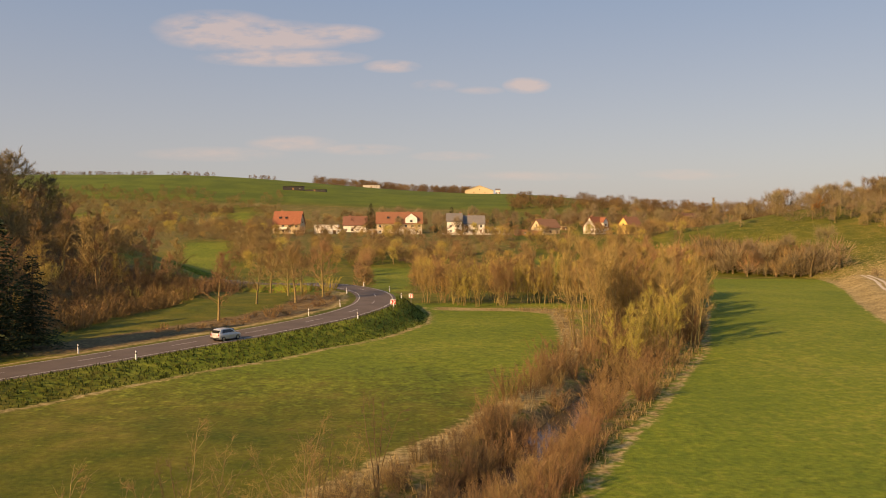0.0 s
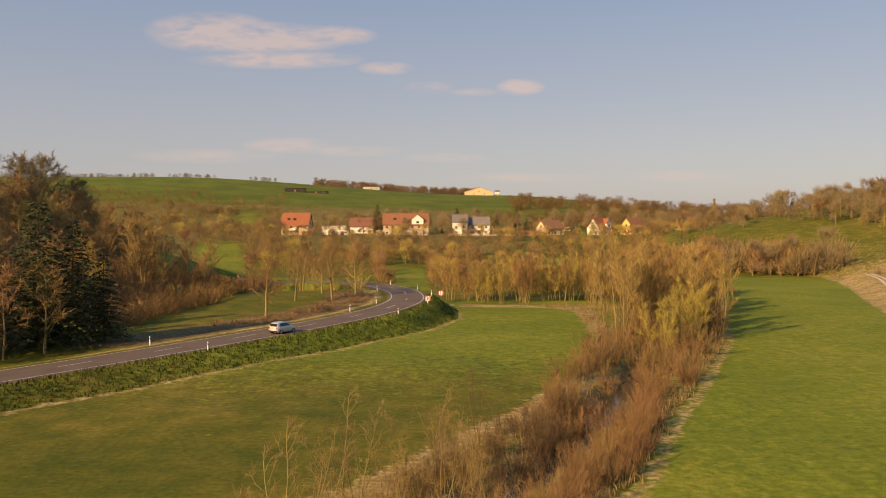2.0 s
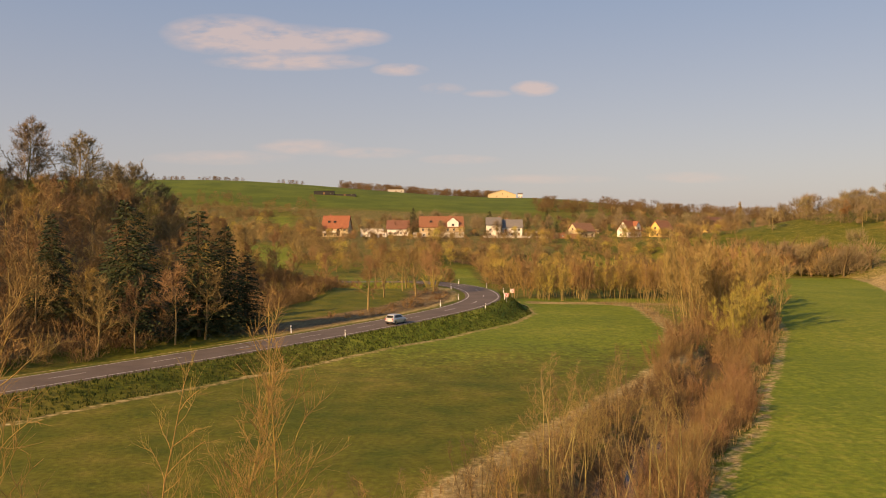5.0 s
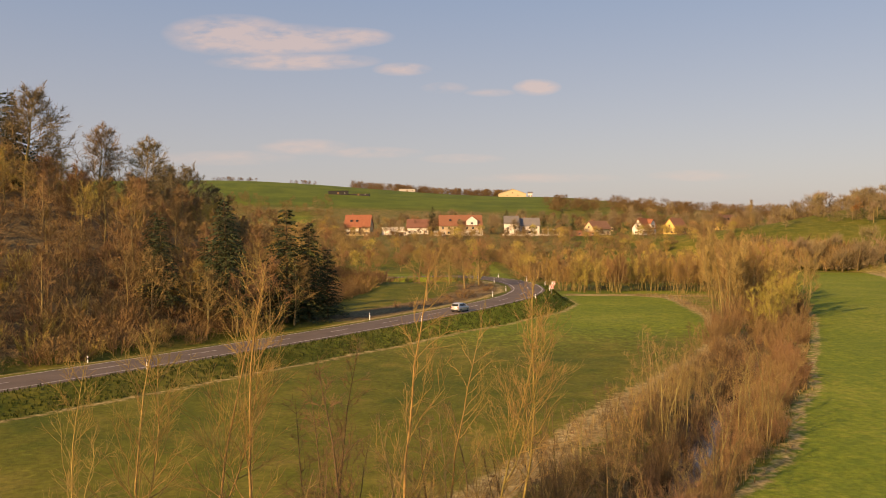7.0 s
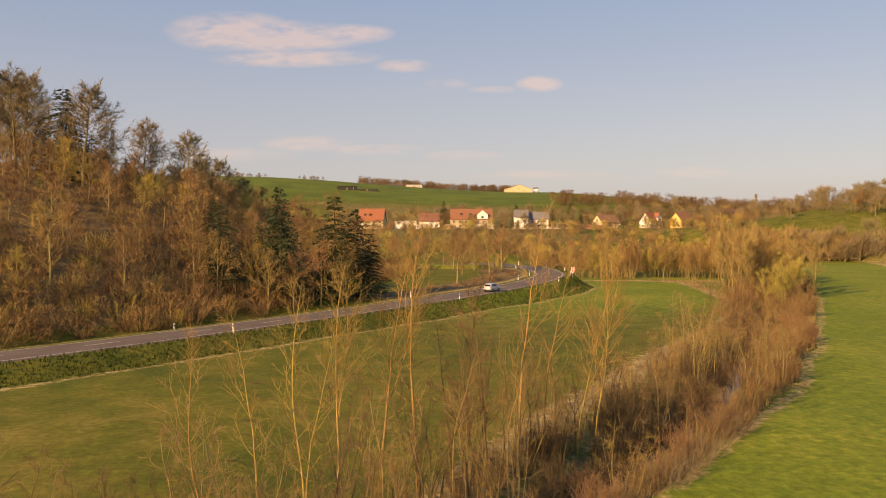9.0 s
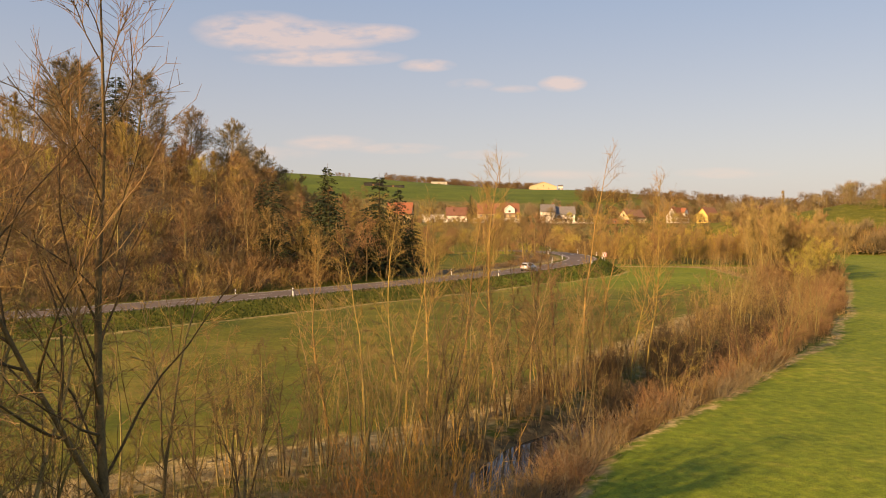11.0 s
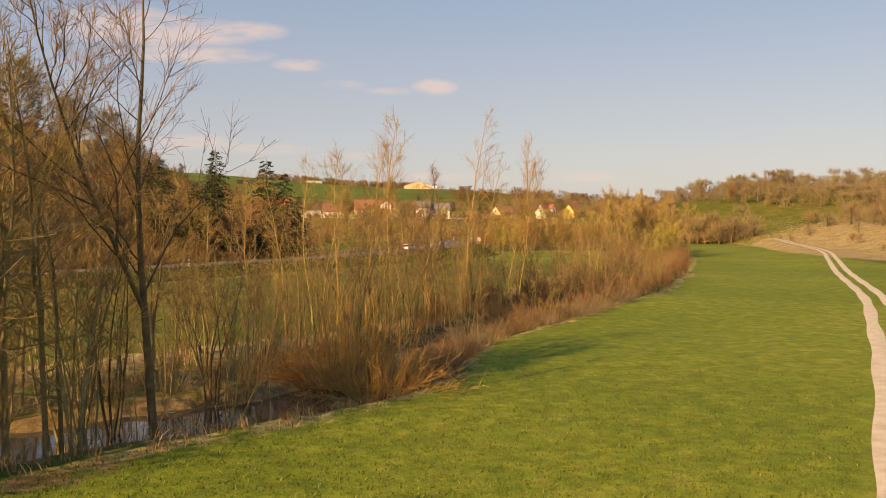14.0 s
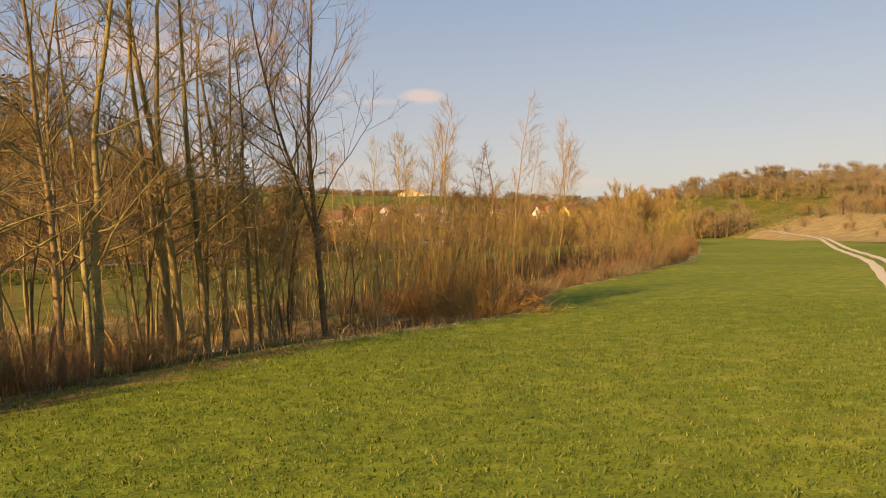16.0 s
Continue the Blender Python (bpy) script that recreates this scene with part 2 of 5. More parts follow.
def land(x, y):
    """Height of the ground."""
    x, y = np.asarray(x, float), np.asarray(y, float)
    base = -1.25 - 0.0055 * np.clip(y - 50, 0, 200) + 12.2 * smooth(y, 262, 450)
    top = 52 + 22 * smooth(-x, -60, 330) - 20 * smooth(x, 60, 320)
    base = base + (top - 10) * smooth(y, 430, 1000) - 0.012 * np.clip(y - 1050, 0, 3500)
    d, s, _ = along(x, y, FOOT_LEFT)
    dl = np.clip(d * s, 0, None)
    dl = dl * dl / (dl + 6)
    fade = (1 - 0.22 * smooth(y, 130, 200)) * (1 - smooth(y, 230, 430))
    hl = 46 * (1 - np.exp(-dl / 86)) * fade
    d, s, _ = along(x, y, FOOT_RIGHT)
    dr = np.clip(-d * s, 0, None)
    dr = dr * dr / (dr + 5)
    hr = 22.5 * (1 - np.exp(-dr / 62)) * (1 - smooth(y - 0.5 * np.clip(x - 120, 0, 400), 340, 425))
    z = base + hl + hr + 0.10 * waves(x, y, 22, 1) + 0.6 * waves(x, y, 90, 2) * smooth(hl + hr, 1, 12)
    # the farm track climbs along the foot of the right slope
    dt, st, pt = along(x, y, TRACK)
    tz = np.interp(pt, range(len(TRACK)), [-1.2, -1.2, -1.2, -1.2, -1.2, -1.2, -1.25, -1.2, -1.1, -0.7, -0.3, 0.2, 0.6])
    wt = 1 - smooth(dt, 2.0, 8.5)
    z = z * (1 - wt) + tz * wt
    # stream bed
    ds, ss, _ = along(x, y, STREAM)
    low = smooth(-y, -8, 20)                         # downstream the banks are lower and the bed is wider
    ws = 1 - smooth(ds + 0.35 * waves(x, y, 5, 3), 1.2 + 0.1 * low, 3.4 - 0.4 * low)
    z = z - ws * (1.55 - 0.75 * low)
    # road on its low bank, with level ground between it and the hill at the bend
    dr, sr, pr = along(x, y, ROAD)
    rz = np.interp(pr, range(len(ROAD)), [p[2] for p in ROAD])
    fill = (sr > 0) * smooth(y, 72, 96) * (1 - smooth(y, 160, 182)) * (1 - smooth(dr, 30, 45))
    z = z + fill * np.clip(rz - 0.15 - z, 0, 3)
    wr = 1 - smooth(dr, 4.6, 9.5)
    z = z * (1 - wr) + (rz - 0.06) * wr
    return z


def at_ground(x, y):
    """Height of the ground's mesh under a place."""
    xs, ys, zz = GRID
    i, j = int(np.searchsorted(xs, x)) - 1, int(np.searchsorted(ys, y)) - 1
    u, v = (x - xs[i]) / (xs[i + 1] - xs[i]), (y - ys[j]) / (ys[j + 1] - ys[j])
    return float((zz[j, i] * (1 - u) + zz[j, i + 1] * u) * (1 - v) + (zz[j + 1, i] * (1 - u) + zz[j + 1, i + 1] * u) * v)


def steps(lo, hi, dense, reach, grow):
    """Coordinates with even dense steps from lo to hi, then ever wider ones out to the reach."""
    mid = list(np.arange(lo, hi + dense * 0.5, dense))
    up, st = [mid[-1]], dense
    while up[-1] < reach[1]:
        st *= grow
        up.append(up[-1] + st)
    dn, st = [mid[0]], dense
    while dn[-1] > reach[0]:
        st *= grow
        dn.append(dn[-1] - st)
    return np.array(dn[:0:-1] + mid + up[1:])


def mesh_object(name, verts, faces, mat, parent=None, flat=True):
    me = bpy.data.meshes.new(name)
    me.from_pydata([tuple(v) for v in verts], [], faces)
    if not flat:
        me.polygons.foreach_set("use_smooth", [True] * len(me.polygons))
    me.materials.append(mat)
    ob = new(name, me)
    ob.parent = parent
    return ob


def ground_material():
    m = bpy.data.materials.new("ground_cover")
    m.use_nodes = True
    n, l = m.node_tree.nodes, m.node_tree.links
    bsdf = n["Principled BSDF"]
    bsdf.inputs["Roughness"].default_value, bsdf.inputs["Specular IOR Level"].default_value = 0.9, 0.15
    tc = n.new("ShaderNodeTexCoord")

    def tex(scale, detail=5, stretch=None):
        t = n.new("ShaderNodeTexNoise")
        t.inputs["Scale"].default_value, t.inputs["Detail"].default_value = scale, detail
        src = tc.outputs["Object"]
        if stretch:
            mp = n.new("ShaderNodeMapping")
            mp.inputs["Rotation"].default_value, mp.inputs["Scale"].default_value = (0, 0, stretch[0]), (stretch[1], stretch[2], 1)
            l.new(src, mp.inputs[0])
            src = mp.outputs[0]
        l.new(src, t.inputs[0])
        return t.outputs[0]

    def ramp(src, stops):
        r = n.new("ShaderNodeValToRGB")
        e = r.color_ramp.elements
        while len(e) < len(stops):
            e.new(0.5)
        for q, (p, c) in zip(e, stops):
            q.position, q.color = p, (*c, 1)
        l.new(src, r.inputs[0])
        return r.outputs[0]

    def mixc(fac, a, b, mode="MIX"):
        x = n.new("ShaderNodeMix")
        x.data_type, x.blend_type = "RGBA", mode
        if isinstance(fac, float):
            x.inputs[0].default_value = fac
        else:
            l.new(fac, x.inputs[0])
        l.new(a, x.inputs[6])
        l.new(b, x.inputs[7])
        return x.outputs[2]

    def math_node(op, a, b):
        x = n.new("ShaderNodeMath")
        x.operation = op
        for i, v in ((0, a), (1, b)):
            if isinstance(v, float):
                x.inputs[i].default_value = v
            else:
                l.new(v, x.inputs[i])
        return x.outputs[0]

    big, mid, fine, blade = tex(0.035), tex(0.28), tex(2.2), tex(14, 3)
    tuft = tex(0.9, 6)
    meadow = ramp(math_node("ADD", math_node("MULTIPLY", big, 0.45), math_node("MULTIPLY", mid, 0.55)),
                  [(0.36, (0.064, 0.084, 0.009)), (0.52, (0.110, 0.112, 0.014)), (0.68, (0.182, 0.150, 0.031))])
    lush = ramp(math_node("ADD", math_node("MULTIPLY", big, 0.5), math_node("MULTIPLY", tuft, 0.5)),
                [(0.36, (0.092, 0.138, 0.014)), (0.52, (0.146, 0.186, 0.019)), (0.66, (0.230, 0.236, 0.036))])
    dry = ramp(math_node("ADD", math_node("MULTIPLY", mid, 0.5), math_node("MULTIPLY", fine, 0.5)),
               [(0.36, (0.19, 0.14, 0.055)), (0.5, (0.31, 0.235, 0.10)), (0.66, (0.43, 0.34, 0.165))])
    litter = ramp(math_node("ADD", math_node("MULTIPLY", mid, 0.5), math_node("MULTIPLY", fine, 0.5)),
                  [(0.36, (0.080, 0.055, 0.025)), (0.5, (0.155, 0.104, 0.046)), (0.66, (0.24, 0.17, 0.075))])
    at = n.new("ShaderNodeAttribute")
    at.attribute_name = "cover"
    sep = n.new("ShaderNodeSeparateColor")
    l.new(at.outputs["Color"], sep.inputs[0])

    def ragged(v):
        a = math_node("ADD", v, math_node("MULTIPLY", math_node("SUBTRACT", math_node("ADD", math_node("MULTIPLY", tuft, 0.6), math_node("MULTIPLY", fine, 0.4)), 0.5), 1.3))
        s = n.new("ShaderNodeMapRange")
        s.interpolation_type = "SMOOTHSTEP"
        s.inputs[1].default_value, s.inputs[2].default_value = 0.32, 0.68
        l.new(a, s.inputs[0])
        return s.outputs[0]

    crop = ramp(big, [(0.4, (0.070, 0.105, 0.013)), (0.6, (0.105, 0.140, 0.017))])
    col = mixc(ragged(sep.outputs[1]), meadow, lush)
    col = mixc(at.outputs["Alpha"], col, crop)
    col = mixc(ragged(sep.outputs[0]), col, dry)
    col = mixc(ragged(sep.outputs[2]), col, litter)
    shade = ramp(math_node("ADD", math_node("MULTIPLY", fine, 0.5), math_node("MULTIPLY", blade, 0.5)), [(0.34, (0.58, 0.58, 0.58)), (0.66, (1.30, 1.30, 1.30))])
    col = mixc(1.0, col, shade, "MULTIPLY")
    l.new(col, bsdf.inputs["Base Color"])
    bp = n.new("ShaderNodeBump")
    bp.inputs["Strength"].default_value, bp.inputs["Distance"].default_value = 0.6, 0.12
    l.new(math_node("ADD", math_node("MULTIPLY", fine, 0.6), math_node("MULTIPLY", blade, 0.4)), bp.inputs["Height"])
    l.new(bp.outputs[0], bsdf.inputs["Normal"])
    return m


GROUND = ground_material()


# grassy openings in the thickets of the slope and the valley: between two bearings from the start, and two distances
GLADES = [(322, 408, 235, 385), (448, 568, 165, 262), (652, 732, 205, 302), (405, 450, 520, 640), (120, 175, 480, 600), (940, 1010, 225, 330)]


def glade(x, y):
    x, y = np.asarray(x, float), np.asarray(y, float)
    dist = np.maximum(y + 1.6, 1.0)
    px = 784 + (x + 3.9) / dist * 1444
    v = np.zeros(x.shape)
    for a, b, c, d in GLADES:
        v = np.maximum(v, smooth(px, a - 8, a + 8) * (1 - smooth(px, b - 8, b + 8)) * smooth(dist, c - 12, c + 5) * (1 - smooth(dist, d - 8, d + 12)))
    return v


def cover(x, y):
    """How dry, how lush and how littered the ground is: red, green, blue."""
    df, sf, _ = along(x, y, FIELD_EDGE)
    dg, sg, _ = along(x, y, FIELD_RIGHT)
    dm, sm, _ = along(x, y, MEADOW_EDGE)
    dl, sl, _ = along(x, y, FOOT_LEFT)
    dr, sr, _ = along(x, y, FOOT_RIGHT)
    dt, st, pt = along(x, y, TRACK)
    dw, sw, _ = along(x, y, ROAD)
    right = smooth(df * sf, -0.8, 0.8)               # 1 on the field beyond the stream
    lush = right * smooth(dg * sg, -5.0, -2.0) * (1 - smooth(y, 250, 262))
    lush = np.maximum(lush, (1 - right) * (sw < 0) * (0.22 + 0.50 * smooth(y, 45, 110)) * (y < 170))
    left = smooth(-dm * sm, -1.0, 1.5)               # 1 on the road's side of the stream
    corridor = (1 - right) * (1 - left) * (1 - smooth(y, 158, 175))
    rim = (1 - smooth(np.abs(dm), 0.8, 2.8)) * (y < 170)
    dry = np.clip(corridor * 0.42 + rim * 0.5 * (1 - right), 0, 1)
    dry = np.maximum(dry, right * (1 - smooth(df, 0.3, 2.2)) * 0.75)
    slope = smooth(-dg * sg, 1.0, 4) * smooth(y, 70, 110) * right
    dry = np.maximum(dry, slope * 0.78 * (1 - 0.55 * smooth(y, 225, 275)))
    # ditch between road verge and meadow, and the road's own shoulders
    dry = np.maximum(dry, 0.62 * np.exp(-((dw - 10.2) / 1.0) ** 2) * (sw < 0) * (y < 160))
    dry = np.maximum(dry, 0.70 * np.exp(-((dw - 5.4) / 1.2) ** 2) * (sw > 0))
    dry = np.maximum(dry, 0.5 * smooth(dw, 4, 7) * (1 - smooth(dw, 10, 15)) * (sw > 0) * smooth(y, 100, 118) * (1 - smooth(y, 160, 172)))
    dry = np.maximum(dry, 0.80 * (1 - smooth(np.abs(y - 158 + 0.12 * x), 1.5, 5)) * smooth(x, -9, -3) * (1 - smooth(x, 26, 34)))
    bed = 1 - smooth(along(x, y, STREAM)[0], 1.8, 4.2)
    litter = np.clip(np.maximum(bed * 0.9, corridor * 0.45), 0, 1)
    # litter along the bank, its brown also standing in for the trees' shade
    litter = np.maximum(litter, right * (1 - smooth(df, 1.0, 4.5)) * (1 - smooth(x, -49.5, -46)) * 0.62)
    # roadside litter, with the shade lying there put into its brown
    litter = np.maximum(litter, 0.80 * smooth(dw, 5, 7) * (1 - smooth(dw, 13, 18)) * (sw > 0) * smooth(y, 84, 96) * (1 - smooth(y, 150, 160)))
    wood = smooth(dl * sl, 1, 7) * (1 - smooth(y + 0.8 * np.clip(dl - 18, 0, 60), 168, 200))
    wood = np.maximum(wood, smooth(dl * sl, 40, 60) * (1 - smooth(y, 300, 380)))
    litter = np.maximum(litter, wood * 0.72)
    dry = np.maximum(dry, wood * 0.75)
    lush = np.maximum(lush, smooth(dl * sl, 2, 8) * smooth(y, 168, 185) * (1 - smooth(dl * sl, 40, 55)) * 0.5)
    # crops on the far rise
    crop = smooth(y, 690, 704) * (1 - smooth(x - 0.06 * y, 14, 22)) * smooth(x + 0.42 * y, -60, -40) * (1 - smooth(y, 985, 1000))
    crop = np.maximum(crop, (smooth(y, 755, 770) * (1 - smooth(x + 0.42 * y, -60, -40)) * (1 - smooth(y, 965, 985))))
    dry = np.maximum(dry, 0.6 * np.exp(-((x + 152 - 0.05 * (y - 800)) / 5) ** 2) * (y > 540))
    dry = np.maximum(dry, 0.45 * smooth(y, 1000, 1020))
    wild = smooth(y, 300, 360) * (1 - smooth(y, 750, 765)) * (1 - smooth(x, 20, 60))
    litter = np.maximum(litter, 0.44 * wild)
    dry = np.maximum(dry, 0.40 * wild)
    hill = smooth(-dr * sr, 2, 12) * smooth(y, 255, 275)
    dry = np.maximum(dry, 0.28 * hill * (1 - smooth(y, 400, 450)))
    open_grass = glade(x, y)
    dry, litter, lush = dry * (1 - open_grass), litter * (1 - open_grass), np.maximum(lush, 0.6 * open_grass)
    pale = smooth(-dg * sg, 3, 12) * (1 - smooth(y, 225, 262)) * smooth(y, 60, 110) * (1 - smooth(-dr * sr, 30, 46))
    dry = np.maximum(dry, 0.95 * pale)
    litter = litter * (1 - pale)
    dry = dry * (1 - crop)
    litter = litter * (1 - crop)
    return dry, lush, litter, crop


def build_ground():
    xs = steps(-112, 122, 1.2, (-3200, 3200), 1.11)
    ys = steps(-74, 272, 1.25, (-700, 4300), 1.085)
    gx, gy = np.meshgrid(xs, ys)
    gx, gy = gx.ravel(), gy.ravel()
    z = land(gx, gy)
    nx, ny = len(xs), len(ys)
    i, j = np.meshgrid(np.arange(nx - 1), np.arange(ny - 1))
    a = (j * nx + i).ravel()
    faces = np.stack([a, a + 1, a + 1 + nx, a + nx], 1)
    me = bpy.data.meshes.new("ground")
    me.from_pydata(np.stack([gx, gy, z], 1).tolist(), [], faces.tolist())
    me.polygons.foreach_set("use_smooth", [True] * len(me.polygons))
    at = me.color_attributes.new("cover", "FLOAT_COLOR", "POINT")
    d, g, b, c = cover(gx, gy)
    at.data.foreach_set("color", np.stack([d, g, b, c], 1).astype(np.float32).ravel())
    me.materials.append(GROUND)
    return (xs, ys, z.reshape(ny, nx)), tagged(new("ground", me), "spring meadows, dry grass banks and rolling green hills", "ground", kind="structure")


GRID, ground = build_ground()


def resample(line, step):
    """A smooth course through the points, at even steps."""
    p = np.asarray(line, float)
    fine = []
    for i in range(len(p) - 1):
        p0, p1, p2, p3 = p[max(i - 1, 0)], p[i], p[i + 1], p[min(i + 2, len(p) - 1)]
        for t in np.linspace(0, 1, 12, endpoint=False):
            fine.append(0.5 * (2 * p1 + (p2 - p0) * t + (2 * p0 - 5 * p1 + 4 * p2 - p3) * t * t + (3 * p1 - p0 - 3 * p2 + p3) * t ** 3))
    fine = np.array(fine + [p[-1]])
    s = np.concatenate([[0], np.cumsum(np.hypot(*(np.diff(fine[:, :2], axis=0).T)))])
    q = np.arange(0, s[-1], step)
    return np.stack([np.interp(q, s, fine[:, k]) for k in range(fine.shape[1])], 1)


def ribbon(course, offsets, lift):
    """Vertices and faces of a strip along a course: offsets to the right, with a lift each."""
    d = np.gradient(course[:, :2], axis=0)
    d /= np.linalg.norm(d, axis=1)[:, None]
    nrm = np.stack([d[:, 1], -d[:, 0]], 1)
    v = []
    for o, h in zip(offsets, lift):
        v.append(np.concatenate([course[:, :2] + nrm * o, course[:, 2:3] + h], 1))
    v = np.stack(v, 1).reshape(-1, 3)
    k = len(offsets)
    f = [(r * k + c, r * k + c + 1, (r + 1) * k + c + 1, (r + 1) * k + c) for r in range(len(course) - 1) for c in range(k - 1)]
    return v, f


road_course = resample(ROAD, 1.5)
v, f = ribbon(road_course, [-3.9, -3.25, 0, 3.25, 3.9], [-0.12, 0.03, 0.07, 0.03, -0.12])
road = tagged(mesh_object("road", v, f, ASPHALT), "grey asphalt country road with white markings", "road", kind="structure")
for o in (-3.0, 3.0):
    v, f = ribbon(road_course, [o - 0.07, o + 0.07], [0.042, 0.042])
    mesh_object("edge_line", v, f, ROADLINE, road)

# water of the stream
def water_material():
    m = bpy.data.materials.new("stream_water")
    m.use_nodes = True
    n, l = m.node_tree.nodes, m.node_tree.links
    b = n["Principled BSDF"]
    b.inputs["Base Color"].default_value = (0.03, 0.032, 0.028, 1)
    b.inputs["Roughness"].default_value, b.inputs["IOR"].default_value = 0.06, 1.33
    b.inputs["Specular IOR Level"].default_value = 0.8
    t = n.new("ShaderNodeTexNoise")
    t.inputs["Scale"].default_value, t.inputs["Detail"].default_value = 2.2, 3
    bp = n.new("ShaderNodeBump")
    bp.inputs["Strength"].default_value, bp.inputs["Distance"].default_value = 0.12, 0.03
    l.new(t.outputs[0], bp.inputs["Height"])
    l.new(bp.outputs[0], b.inputs["Normal"])
    return m


WATER = water_material()
sc = resample(STREAM, 1.0)
sc = sc[(sc[:, 1] > -120) & (sc[:, 1] < 230)]
sz = -1.25 - 0.0055 * np.clip(sc[:, 1] - 50, 0, 200) - 1.02 + 0.62 * smooth(-sc[:, 1], -8, 20)
v, f = ribbon(np.column_stack([sc, sz]), [-3.1, -0.9, 0.9, 3.1], [0, 0, 0, 0])
tagged(mesh_object("water", v, f, WATER), "calm dark stream water reflecting the sky", "stream", kind="structure")

# the two wheel ruts of the farm track
tc_ = resample([(x, y) for x, y in TRACK], 1.0)
farm_track = tagged(new("farm_track"), "pale gravel farm track with a grassy middle strip", "track", kind="structure")
for off in (-0.82, 0.82):
    d = np.gradient(tc_, axis=0)
    d /= np.linalg.norm(d, axis=1)[:, None]
    pts = tc_ + np.stack([d[:, 1], -d[:, 0]], 1) * off
    wid = 0.42 + 0.06 * np.sin(np.arange(len(pts)) * 0.45 + off)
    rows = []
    for k in (-1, -0.5, 0.5, 1):
        q = pts + np.stack([d[:, 1], -d[:, 0]], 1) * (k * wid)[:, None]
        rows.append(np.column_stack([q, land(q[:, 0], q[:, 1]) + (0.045 if abs(k) < 1 else 0.01)]))
    v = np.stack(rows, 1).reshape(-1, 3)
    f = [(r * 4 + c, r * 4 + c + 1, (r + 1) * 4 + c + 1, (r + 1) * 4 + c) for r in range(len(pts) - 1) for c in range(3)]
    mesh_object("wheel_rut", v, f, RUT, farm_track)

# ---- trees ----


def tubes(polys, sides):
    """Tapered tubes along polylines: (points, radius at the foot, radius at the tip)."""
    verts, faces, base = [], [], 0
    groups = {}
    for p, r0, r1 in polys:
        groups.setdefault(len(p), []).append((p, r0, r1))
    for k, g in groups.items():
        P = np.array([q[0] for q in g], float)
        R = np.array([np.linspace(q[1], q[2], k) for q in g])
        d = P[:, -1] - P[:, 0]
        d /= np.linalg.norm(d, axis=1)[:, None] + 1e-9
        ref = np.where(np.abs(d[:, 2:3]) > 0.9, np.array([[1.0, 0, 0]]), np.array([[0, 0, 1.0]]))
        u = np.cross(d, ref)
        u /= np.linalg.norm(u, axis=1)[:, None]
        w = np.cross(d, u)
        ang = np.arange(sides) * 2 * np.pi / sides
        ring = np.cos(ang)[None, :, None] * u[:, None, :] + np.sin(ang)[None, :, None] * w[:, None, :]
        V = P[:, :, None, :] + R[:, :, None, None] * ring[:, None, :, :]
        verts.append(V.reshape(-1, 3))
        n = len(g)
        idx = base + (np.arange(n)[:, None, None] * k + np.arange(k - 1)[None, :, None]) * sides
        c = np.arange(sides)[None, None, :]
        c2 = (c + 1) % sides
        a, b = idx + c, idx + c2
        faces.append(np.stack([a, b, b + sides, a + sides], -1).reshape(-1, 4))
        base += n * k * sides
    return np.concatenate(verts), np.concatenate(faces)


def tube_mesh(name, polys, sides, mat):
    v, f = tubes(polys, sides)
    me = bpy.data.meshes.new(name)
    me.vertices.add(len(v))
    me.vertices.foreach_set("co", v.astype(np.float32).ravel())
    me.loops.add(len(f) * 4)
    me.loops.foreach_set("vertex_index", f.astype(np.int32).ravel())
    me.polygons.add(len(f))
    me.polygons.foreach_set("loop_start", np.arange(0, len(f) * 4, 4, dtype=np.int32))
    me.polygons.foreach_set("use_smooth", np.ones(len(f), dtype=bool))
    me.update()
    me.validate()
    me.materials.append(mat)
    return me


def slivers(name, polys, mat, widen=1.5, cap=0.045):
    """Fine twigs: one slender spike each, turned at random."""
    P = np.array([[p[0], p[-1]] for p, _, _ in polys], float)
    R = np.minimum(np.array([q[1] for q in polys]) * widen, cap)
    r = np.random.RandomState(len(polys))
    d = P[:, 1] - P[:, 0]
    u = np.cross(d, r.normal(size=d.shape))
    u /= np.linalg.norm(u, axis=1)[:, None] + 1e-9
    V = np.stack([P[:, 0] - u * R[:, None], P[:, 0] + u * R[:, None], P[:, 1]], 1).reshape(-1, 3)
    me = bpy.data.meshes.new(name)
    n = len(P)
    me.vertices.add(n * 3)
    me.vertices.foreach_set("co", V.astype(np.float32).ravel())
    me.loops.add(n * 3)
    me.loops.foreach_set("vertex_index", np.arange(n * 3, dtype=np.int32))
    me.polygons.add(n)
    me.polygons.foreach_set("loop_start", np.arange(0, n * 3, 3, dtype=np.int32))
    me.update()
    me.validate()
    me.materials.append(mat)
    return me


def arc(rng, start, direction, length, n, lift, wobble):
    """A bent polyline: it leaves in a direction and bends up (lift > 0) or down."""
    p, d = [np.array(start)], np.array(direction, float)
    for _ in range(n - 1):
        d = d + np.array([rng.normal(0, wobble), rng.normal(0, wobble), lift / (n - 1) + rng.normal(0, wobble * 0.5)])
        d /= np.linalg.norm(d)
        p.append(p[-1] + d * length / (n - 1))
    return np.array(p)


def sample(p, t):
    k = t * (len(p) - 1)
    i = min(int(k), len(p) - 2)
    return p[i] + (p[i + 1] - p[i]) * (k - i), (p[i + 1] - p[i]) / (np.linalg.norm(p[i + 1] - p[i]) + 1e-9)


